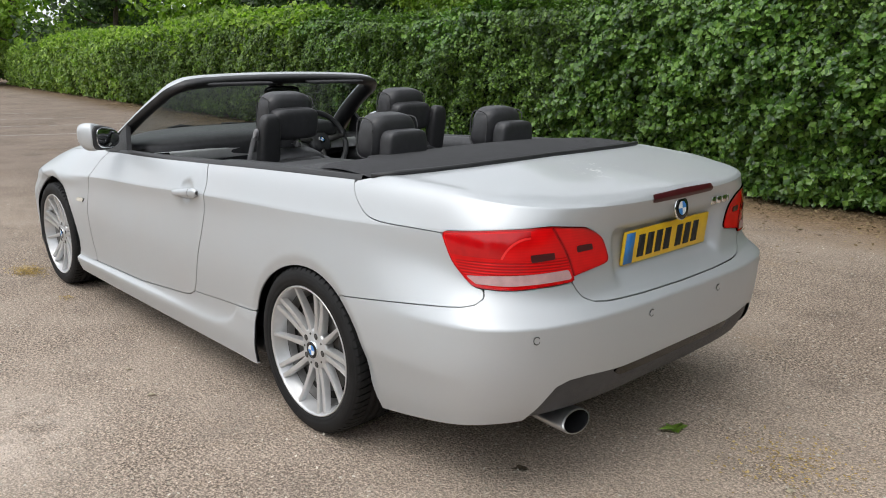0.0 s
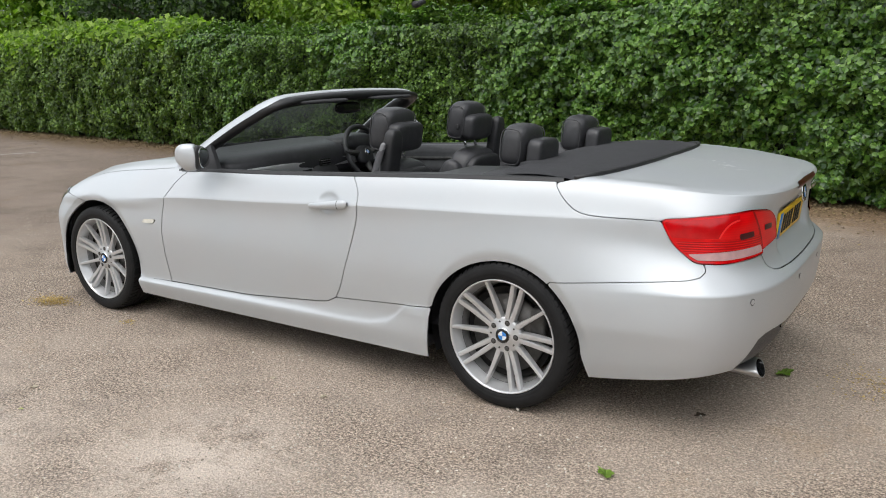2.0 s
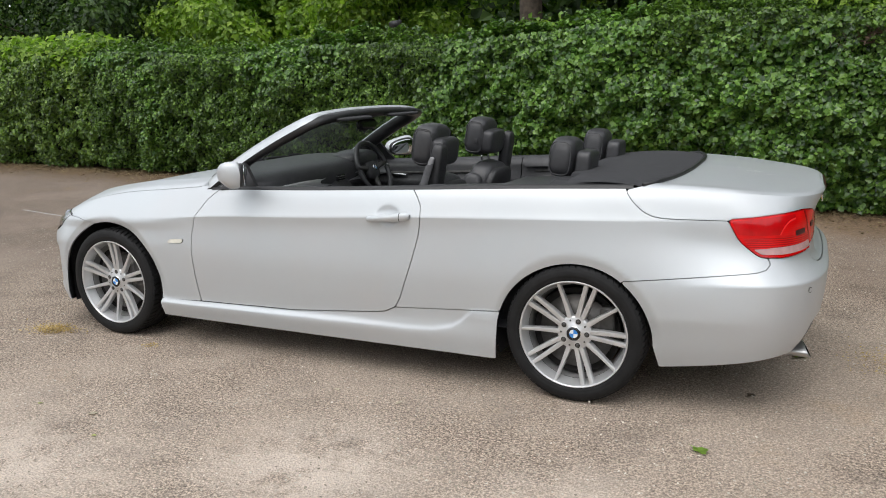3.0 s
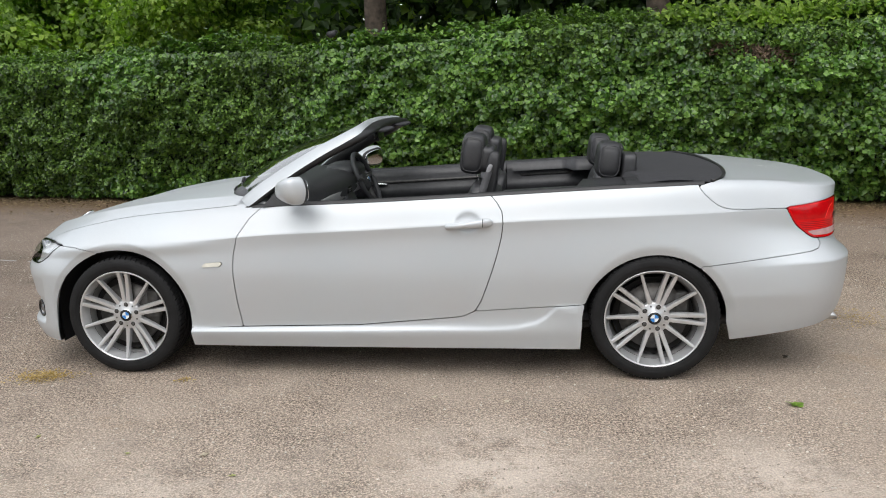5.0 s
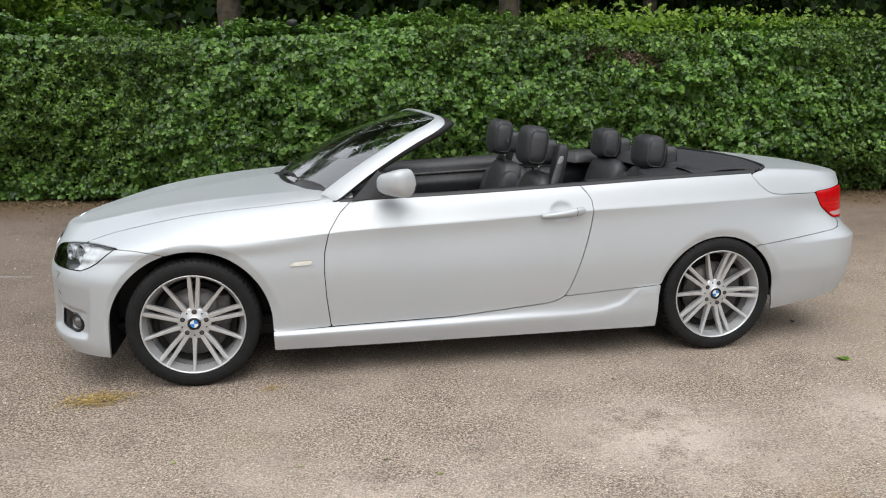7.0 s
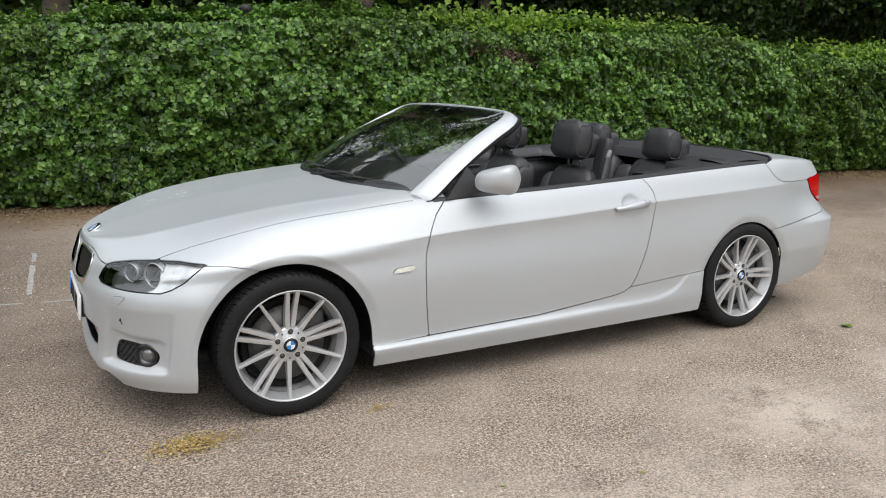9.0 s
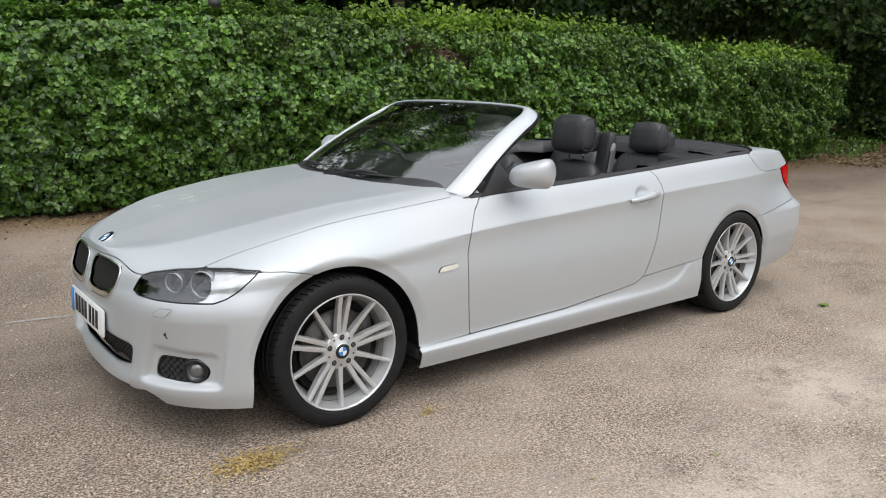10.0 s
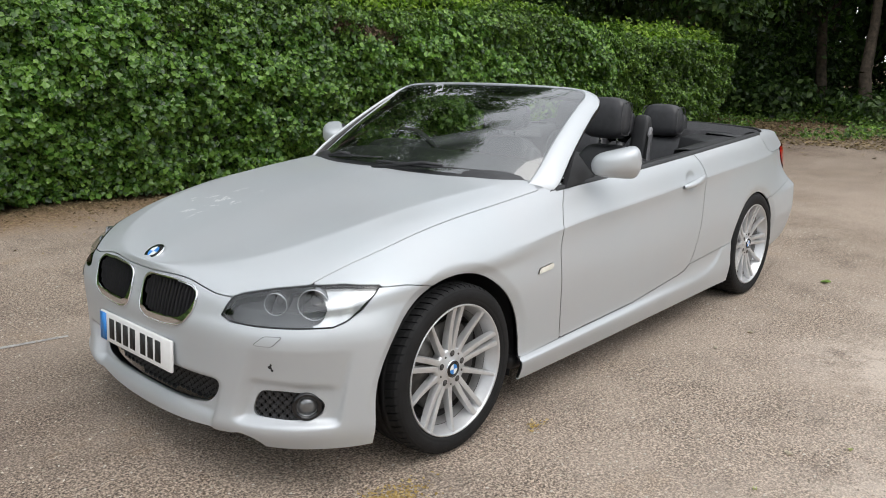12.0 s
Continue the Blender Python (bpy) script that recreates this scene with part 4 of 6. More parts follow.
def cut(f, gap=.002, arch=True, opening=True, box=None):
    """The skin's faces where f < -gap, trimmed along the edge: points, normals and faces.
    With a box ((x0, x1), (y0, y1), (z0, z1)) f is a function of x, y, z, and that part of the skin is taken finer."""
    sp, sn = SP, SN
    if box:
        hit = np.all([(SP[..., k] > box[k][0]) & (SP[..., k] < box[k][1]) for k in range(3)], axis=0)
        rows, cols = np.where(hit.any(1))[0], np.where(hit.any(0))[0]
        span = (max(rows[0] - 1, 0), min(rows[-1] + 1, SP.shape[0] - 1), max(cols[0] - 1, 0), min(cols[-1] + 1, SP.shape[1] - 1))
        sp, sn = finer(SP, *span), finer(SN, *span)
        g = f(sp[..., 0], sp[..., 1], sp[..., 2]) + gap
    else:
        g = f + gap
        if arch:
            g = np.maximum(g, F_ARCH)
        if opening:
            g = np.maximum(g, F_OPEN)
    flat = g.ravel()
    p, nrm = sp.reshape(-1, 3), sn.reshape(-1, 3)
    h, w = g.shape
    idx = np.arange(h * w).reshape(h, w)
    quads = np.stack([idx[:-1, :-1], idx[:-1, 1:], idx[1:, 1:], idx[1:, :-1]], -1).reshape(-1, 4)
    neg = flat[quads] < 0
    verts, normals, remap, made, faces = [], [], {}, {}, []

    def keep(i):
        if i not in remap:
            remap[i] = len(verts)
            verts.append(p[i])
            normals.append(nrm[i])
        return remap[i]

    def cross(i, j):
        key = (min(i, j), max(i, j))
        if key not in made:
            t = np.clip(flat[i] / (flat[i] - flat[j]), 0.02, .98)
            made[key] = len(verts)
            verts.append(p[i] + (p[j] - p[i]) * t)
            q = nrm[i] + (nrm[j] - nrm[i]) * t
            normals.append(q / (np.linalg.norm(q) + 1e-9))
        return made[key]

    whole = quads[neg.all(1)]
    for i in np.unique(whole):
        keep(int(i))
    table = np.zeros(h * w, int)
    table[list(remap)] = list(remap.values())
    faces += table[whole].tolist()
    for quad in quads[neg.any(1) & ~neg.all(1)].tolist():
        poly = []
        for i, j in zip(quad, quad[1:] + quad[:1]):
            if flat[i] < 0:
                poly.append(keep(i))
            if (flat[i] < 0) != (flat[j] < 0):
                poly.append(cross(i, j))
        if len(poly) > 2:
            faces.append(poly)
    return np.array(verts), np.array(normals), faces


def panel_mesh(name, f, mat, mirror, whole=False, fold=.012, gap=.0018, push=0.0, opening=True, arch=True, box=None):
    """A panel of the skin with its rim folded inwards. mirror: the left flank; whole: both flanks in one piece."""
    v, nrm, faces = cut(f, gap, arch, opening, box)
    v = v + nrm * push
    a = np.fromiter(itertools.chain.from_iterable(faces), int)
    b = np.fromiter(itertools.chain.from_iterable(q[1:] + q[:1] for q in faces), int)
    free = ~np.isin(a * len(v) + b, b * len(v) + a)
    rim = [(i, j) for i, j in zip(a[free].tolist(), b[free].tolist()) if not (whole and abs(v[i][1]) < 1e-4 and abs(v[j][1]) < 1e-4)]
    verts, normals, out = list(v), list(nrm), [list(q) for q in faces]
    if fold:
        side = {}
        for i, j in rim:
            e = v[j] - v[i]
            o = np.cross(e, nrm[i])
            for k in (i, j):
                side[k] = side.get(k, 0) + o
        slot = {}
        for k, o in side.items():
            o = o / (np.linalg.norm(o) + 1e-12)
            slot[k] = len(verts)
            o2 = o + nrm[k] * .5
            verts += [v[k], v[k] - nrm[k] * fold - o * .001]
            normals += [o2 / np.linalg.norm(o2), o]
        for i, j in rim:
            a, b = slot[i], slot[j]
            out.append([a, a + 1, b + 1, b])
    verts, normals = np.array(verts), np.array(normals)
    flip = np.array([1, -1, 1])
    if whole:
        n = len(verts)
        verts, normals = np.concatenate([verts, verts * flip]), np.concatenate([normals, normals * flip])
        out = out + [[k + n for k in q[::-1]] for q in out]
    elif mirror:
        verts, normals = verts * flip, normals * flip
        out = [q[::-1] for q in out]
    # faces follow their normals
    q0 = out[0]
    fn = np.cross(verts[q0[1]] - verts[q0[0]], verts[q0[2]] - verts[q0[0]])
    if fn @ normals[q0[0]] < 0:
        out = [q[::-1] for q in out]
    me = mesh_from(name, verts, out, mat)
    me.normals_split_custom_set_from_vertices([tuple(q) for q in normals])
    return me


NOSE = finer(SP, 0, SP.shape[0] - 40, 0, 156, 2)
car = thing("convertible_car", "silver two-door convertible car with its roof folded away, parked", "car")


def panel(name, f, mat=None, label="", sides=(True, False), whole=False, parent=None, **more):
    made = []
    if whole:
        return child(name, panel_mesh(name, f, mat or PAINT, False, True, **more), parent or car, label)
    for mirror in sides:
        made.append(child(name, panel_mesh(name, f, mat or PAINT, mirror, **more), parent or car, label))
    return made


# dark under-skin that closes the seams
F_SHELL = np.maximum.reduce([-np.minimum(F_KIDNEY, 1) - .0, -F_GRILLE, -F_FOG, -F_LAMP, chin(SY) - SZ, np.where((SX < -1.72) & (SZ < .51), 1.0, -1.0), np.where((SX > cowl_x(SY)) & (SX < deck_x(SY)) & (SV > 6.9), 1.0, -1.0)])
panel("body_shell", F_SHELL, SEAM, "dark inner shell behind the panels", whole=True, fold=0, gap=.01, push=-.013)
bonnet = panel("bonnet", F_HOOD, label="long silver bonnet with a soft crease", whole=True)
doors = panel("door", F_DOOR, label="silver door with a shoulder crease", gap=.0030)
fenders = panel("front_wing", F_FENDER)
panel("sill", F_SILL, label="moulded silver side skirt", gap=.002)
panel("rear_quarter", F_QUARTER, label="silver rear quarter panel over the wheel")
boot_lid = panel("boot_lid", F_LID, label="silver boot lid with water marks", whole=True)
front_bumper = panel("front_bumper", F_NOSE, label="silver front bumper with a stone chip", whole=True, fold=.03)
rear_bumper = panel("rear_bumper", F_TAILBUMPER, label="silver rear bumper with parking sensors", whole=True)
diffuser = panel("diffuser", F_DIFFUSER, DIFFUSE_GREY, "dark grey plastic rear diffuser", whole=True, push=-.012)


# ---- shapes for the car's parts ----
def box_bm(sx, sy, sz, bevel=.01, seg=3, at=(0, 0, 0)):
    bm = bmesh.new()
    bmesh.ops.create_cube(bm, size=1)
    bmesh.ops.scale(bm, vec=(sx, sy, sz), verts=bm.verts)
    if bevel:
        bmesh.ops.bevel(bm, geom=bm.edges[:], offset=min(bevel, .45 * min(sx, sy, sz)), segments=seg, profile=.5, affect="EDGES")
    bmesh.ops.translate(bm, vec=at, verts=bm.verts)
    return bm


def cushion_bm(sx, sy, sz, power=4.0, at=(0, 0, 0), turn=None, us=32, vs=18, taper=0.0):
    """A padded block: a rounded box of half sizes sx, sy, sz whose corners soften with a lower power."""
    bm = bmesh.new()
    rows = []
    e = 2 / power
    sg = lambda c: math.copysign(abs(c) ** e, c)
    for i in range(vs + 1):
        p = -math.pi / 2 + math.pi * i / vs
        row = []
        for j in range(us):
            t = 2 * math.pi * j / us
            z = sg(math.sin(p))
            k = 1 - taper * (z + 1) / 2
            row.append(bm.verts.new((sx * sg(math.cos(p)) * sg(math.cos(t)), sy * k * sg(math.cos(p)) * sg(math.sin(t)), sz * z)))
        rows.append(row)
    for a, b in zip(rows, rows[1:]):
        for j in range(us):
            bm.faces.new((a[j], a[(j + 1) % us], b[(j + 1) % us], b[j]))
    bmesh.ops.remove_doubles(bm, verts=bm.verts, dist=1e-5)
    if turn:
        bmesh.ops.rotate(bm, cent=(0, 0, 0), matrix=Euler([radians(a) for a in turn]).to_matrix(), verts=bm.verts)
    bmesh.ops.translate(bm, vec=at, verts=bm.verts)
    return bm


def lathe_bm(profile, seg=64, axis="y"):
    """A body of revolution about the y axis from (radius, y) pairs."""
    bm = bmesh.new()
    rows = []
    for r, y in profile:
        rows.append([bm.verts.new((r * math.cos(2 * math.pi * i / seg), y, r * math.sin(2 * math.pi * i / seg))) for i in range(seg)])
    for a, b in zip(rows, rows[1:]):
        for i in range(seg):
            bm.faces.new((a[i], b[i], b[(i + 1) % seg], a[(i + 1) % seg]))
    bmesh.ops.remove_doubles(bm, verts=bm.verts, dist=1e-6)
    bmesh.ops.recalc_face_normals(bm, faces=bm.faces)
    return bm


def tube_bm(points, radius, sides=10, closed=False, flat=1.0):
    """A tube along points; flat squeezes it across its own up direction."""
    bm = bmesh.new()
    pts = [Vector(p) for p in points]
    n = len(pts)
    rows = []
    for i, p in enumerate(pts):
        a, b = (pts[i - 1], pts[(i + 1) % n]) if closed else (pts[max(i - 1, 0)], pts[min(i + 1, n - 1)])
        d = (b - a).normalized()
        u = d.cross(Vector((0, 0, 1)))
        u = u.normalized() if u.length > 1e-4 else Vector((1, 0, 0))
        w = u.cross(d)
        r = radius[i] if isinstance(radius, (list, tuple)) else radius
        rows.append([bm.verts.new(p + (u * math.cos(t) * r + w * math.sin(t) * r * flat)) for t in (2 * math.pi * k / sides for k in range(sides))])
    for a, b in zip(rows, rows[1:] + (rows[:1] if closed else [])):
        for k in range(sides):
            bm.faces.new((a[k], a[(k + 1) % sides], b[(k + 1) % sides], b[k]))
    if not closed:
        bm.faces.new(rows[0][::-1])
        bm.faces.new(rows[-1])
    bmesh.ops.recalc_face_normals(bm, faces=bm.faces)
    return bm


def strip_bm(rows, closed_profile=False):
    """A sheet from rows of points."""
    bm = bmesh.new()
    vs = [[bm.verts.new(p) for p in row] for row in rows]
    k = len(rows[0])
    for a, b in zip(vs, vs[1:]):
        for j in range(k if closed_profile else k - 1):
            bm.faces.new((a[j], a[(j + 1) % k], b[(j + 1) % k], b[j]))
    bmesh.ops.recalc_face_normals(bm, faces=bm.faces)
    return bm


def prism_bm(pts, depth, to_world, bevel=0.0):
    """A flat outline given thickness; to_world maps (a, b, depth) to a place."""
    bm = bmesh.new()
    top = [bm.verts.new(to_world(a, b, depth)) for a, b in pts]
    low = [bm.verts.new(to_world(a, b, 0)) for a, b in pts]
    bm.faces.new(top)
    bm.faces.new(low[::-1])
    n = len(pts)
    for i in range(n):
        bm.faces.new((top[i], low[i], low[(i + 1) % n], top[(i + 1) % n]))
    bmesh.ops.recalc_face_normals(bm, faces=bm.faces)
    return bm


def ellipse(a, b, n=28):
    return [(a * math.cos(2 * math.pi * i / n), b * math.sin(2 * math.pi * i / n)) for i in range(n)]


def roundel(parent, radius, m, depth=.006):
    """A round badge: dark ring, chrome rim and a disc in blue and white quarters, built flat facing +z and placed by m."""
    badge = part("badge", lathe_bm([(0, 0), (radius, 0), (radius, depth), (radius * .9, depth * 1.25), (0, depth * 1.25)], 40), CHROME, parent, "round badge in blue and white quarters")
    badge.matrix_local = m @ pose(0, 0, 0, 90)
    part("ring", lathe_bm([(radius * .57, depth * 1.3), (radius * .93, depth * 1.3), (radius * .93, depth * 1.5), (radius * .57, depth * 1.5)], 40), BLACK, badge)
    for q in range(4):
        bm = bmesh.new()
        arc = [bm.verts.new((0, depth * 1.6, 0))]
        arc += [bm.verts.new((radius * .57 * math.cos(t), depth * 1.6, radius * .57 * math.sin(t))) for t in np.linspace(q * math.pi / 2, (q + 1) * math.pi / 2, 9)]
        bm.faces.new(arc)
        res = bmesh.ops.extrude_face_region(bm, geom=bm.faces[:])
        bmesh.ops.translate(bm, vec=(0, -depth * .4, 0), verts=[g for g in res["geom"] if isinstance(g, bmesh.types.BMVert)])
        bmesh.ops.recalc_face_normals(bm, faces=bm.faces)
        part("quarter", bm, BLUE if q % 2 else WHITE, badge, smooth=False)
    return badge


# ---- wheels: alloys with five twin arms and five single arms ----
def spoke_bm(angle, r0, r1, widths, offs, y0, y1, depth):
    """One arm with a narrow crowned face, crisp edges and sloping flanks, from the recessed hub out to the rim's lip.
    widths and offs: half width and sideways offset at the hub, half way and at the rim."""
    bm = bmesh.new()
    c, s = math.cos(angle), math.sin(angle)
    at = lambda trio, t: trio[0] * (1 - t) * (1 - 2 * t) + trio[1] * 4 * t * (1 - t) + trio[2] * t * (2 * t - 1)
    strips = [[], [], []]
    for i in range(11):
        t = i / 10
        r, w, a = r0 + (r1 - r0) * t, at(widths, t), at(offs, t)
        y = y0 + (y1 - y0) * t ** 1.7
        deep = y - depth * (1 - .25 * t)
        spread = w + .0025 * (1 - .6 * t)
        put = lambda o, q: (r * c - (o + a) * s, q, r * s + (o + a) * c)
        strips[0].append([put(-w, y - .0012), put(-w * .6, y), put(w * .6, y), put(w, y - .0012)])
        strips[1].append([put(-w, y - .0012), put(-w - .0008, y - .004), put(-spread, deep)])
        strips[2].append([put(w, y - .0012), put(w + .0008, y - .004), put(spread, deep)])
    for rows in strips:
        vs = [[bm.verts.new(p) for p in row] for row in rows]
        for a, b in zip(vs, vs[1:]):
            for j in range(len(a) - 1):
                bm.faces.new((a[j], a[j + 1], b[j + 1], b[j]))
    # closed tip and back
    tip = [strips[1][-1][2], strips[1][-1][0], strips[2][-1][0], strips[2][-1][2]]
    bm.faces.new([bm.verts.new(p) for p in tip])
    back = [[q[2], w[2]] for q, w in zip(strips[1], strips[2])]
    vs = [[bm.verts.new(p) for p in row] for row in back]
    for a, b in zip(vs, vs[1:]):
        bm.faces.new((a[0], a[1], b[1], b[0]))
    return bm


def build_wheel(width, turn):
    """A wheel whose outer face looks along +y, its centre at the origin."""
    wheel = new("wheel")
    w = width / 2
    tyre = part("tyre", lathe_bm([(.236, -w * .80), (.245, -w * .96), (.275, -w), (.298, -w * .93), (.3085, -w * .86), (.3095, -w * .46), (.3175, -w * .45), (.3175, -w * .22), (.310, -w * .21), (.310, -w * .14),
                                  (.318, -w * .13), (.318, w * .13), (.310, w * .14), (.310, w * .21), (.3175, w * .22), (.3175, w * .45), (.3095, w * .46), (.3085, w * .86),
                                  (.303, w * .935), (.300, w * .958), (.2985, w * .957), (.297, w * .968), (.288, w * .993), (.276, w), (.266, w * .998), (.2645, w * .988), (.2615, w * .990), (.256, w * .980), (.2505, w * .955), (.2485, w * .93), (.2475, w * .86), (.236, w * .80)], 112), TYRE, wheel, "low-profile black tyre")
    # tread blocks on both shoulders
    for sgn in (-1, 1):
        verts, faces = [], []
        prof = [(w * .475, .3175), (w * .72, .3165), (w * .86, .3125), (w * .945, .3015)]
        for i in range(66):
            t0 = 2 * math.pi * (i + (.5 if sgn > 0 else 0)) / 66
            lo = len(verts)
            for q, (o, r) in enumerate(prof):
                skew = .10 * (o / w - .45)
                for t in (t0 + skew, t0 + skew + .074):
                    verts.append((r * math.cos(t), sgn * o, r * math.sin(t)))
                    verts.append(((r - .010) * math.cos(t), sgn * (o - .004), (r - .010) * math.sin(t)))
            for q in range(3):
                k = lo + q * 4
                faces += [(k, k + 2, k + 6, k + 4), (k, k + 4, k + 5, k + 1), (k + 2, k + 3, k + 7, k + 6)]
            faces += [(lo, lo + 1, lo + 3, lo + 2), (lo + 12, lo + 14, lo + 15, lo + 13)]
        ob = child("tread", mesh_from("tread", verts, faces, TYRE, False), tyre)
    face = w * .925
    rim = part("rim", lathe_bm([(.2435, face - .014), (.2465, face - .004), (.2472, face + .0015), (.2455, face + .004), (.2425, face + .004), (.2395, face + .001), (.2365, face - .006), (.2335, face - .020), (.226, face - .034), (.220, face - .052)], 112), ALLOY, wheel, "silver alloy rim")
    part("barrel", lathe_bm([(.240, -w * .86), (.241, -w * .8), (.218, -w * .7), (.205, -w * .2), (.213, w * .25), (.219, face - .053)], 96), BARREL, rim, "inner barrel of the rim, its alloy darkened for shade")
    hub_y = face - .029
    for k in range(5):
        a = math.radians(turn + 72 * k)
        for d in (-1, 1):
            part("spoke", spoke_bm(a, .066, .2405, (.0104, .0096, .0090), (d * .0100, d * .0168, d * .0212), hub_y - .001, face - .0015, .030), ALLOY, rim)
        part("spoke", spoke_bm(a + radians(36), .066, .2405, (.0115, .0080, .0064), (0, 0, 0), hub_y - .001, face - .0015, .030), ALLOY, rim)
    part("hub", lathe_bm([(.03, hub_y - .05), (.076, hub_y - .045), (.080, hub_y - .010), (.077, hub_y - .004), (.070, hub_y), (.042, hub_y + .001), (.040, hub_y + .003), (0, hub_y + .003)], 48), ALLOY, rim)
    for k in range(5):
        a = math.radians(turn + 72 * k)
        bm = lathe_bm([(.0115, hub_y + .0015), (.0145, hub_y + .0022), (.0160, hub_y + .0012)], 20)
        bmesh.ops.translate(bm, vec=(.058 * math.cos(a), 0, .058 * math.sin(a)), verts=bm.verts)
        well = part("bolt_well", bm, ALLOY, rim)
        # the floor's near-black stands in for shade inside the bolt well
        for name, prof, mat in (("well_floor", [(0, hub_y + .0013), (.0125, hub_y + .0016)], WHEEL_SHADE), ("bolt", [(0, hub_y + .0042), (.0062, hub_y + .0040), (.0078, hub_y + .0030), (.0080, hub_y)], DARK_METAL)):
            bm = lathe_bm(prof, 16)
            bmesh.ops.translate(bm, vec=(.058 * math.cos(a), 0, .058 * math.sin(a)), verts=bm.verts)
            part(name, bm, mat, rim)
        b = a + radians(36)
        bm = lathe_bm([(0, hub_y + .0022), (.0042, hub_y + .0020), (.0046, hub_y)], 12)
        bmesh.ops.translate(bm, vec=(.060 * math.cos(b), 0, .060 * math.sin(b)), verts=bm.verts)
        part("plug", bm, DARK_METAL, rim)
    bm = tube_bm([(.205 * math.cos(radians(turn - 8)), w * .35, .205 * math.sin(radians(turn - 8))), (.198 * math.cos(radians(turn - 8)), w * .62, .198 * math.sin(radians(turn - 8)))], .0045, 8)
    part("valve", bm, BLACK, rim, "black tyre valve")
    roundel(wheel, .034, pose(0, hub_y + .002, 0, -90))
    part("brake_disc", lathe_bm([(.05, face - .068), (.168, face - .068), (.168, face - .090), (.05, face - .090)], 48), DISC, wheel, "dull steel brake disc")
    # added disc whose near-black colour darkens the gaps between the spokes
    part("gap_disc", lathe_bm([(.03, face - .10), (.196, face - .10), (.199, face - .075)], 48), WHEEL_SHADE, wheel, "added near-black disc darkening the gaps behind the spokes")
    cal = box_bm(.075, .05, .15, .015, 2, (-.135, face - .090, .05))
    part("brake_caliper", cal, DARK_METAL, wheel)
    return wheel


for sgn in (-1, 1):
    for wx, wide, turn in ((-1.38, .225, 21), (1.38, .250, 37)):
        wheel = build_wheel(wide, turn if sgn < 0 else turn + 40)
        wheel.parent = car
        wheel.location = (wx, sgn * (.884 - wide / 2), .317)
        if sgn < 0:
            wheel.rotation_euler = (0, 0, math.pi)
        else:
            wheel.rotation_euler = (0, 0, 0)
        # dark liner round the wheel
        inner = (.400 if wx < 0 else .366) + .02
        rows = []
        for t in np.linspace(radians(-20 if wx < 0 else 6), radians(200), 24):
            rows.append([(wx + inner * math.cos(t), sgn * y, .30 + inner * math.sin(t)) for y in (.812, .79, .45)])
        part("wheel_liner", strip_bm(rows), PLASTIC, car)
        disc = [(wx + inner * math.cos(t), sgn * .47, .30 + inner * math.sin(t)) for t in np.linspace(radians(-25 if wx < 0 else 0), radians(205), 20)]
        bm = bmesh.new()
        bm.faces.new([bm.verts.new(p) for p in disc])
        part("wheel_liner", bm, PLASTIC, car)

# dark floor pan
part("floor_pan", box_bm(3.9, 1.10, .06, .02, 2, (.1, 0, .22)), PLASTIC, car)
part("floor_pan", box_bm(1.98, 1.66, .06, .02, 2, (.0, 0, .21)), PLASTIC, car)

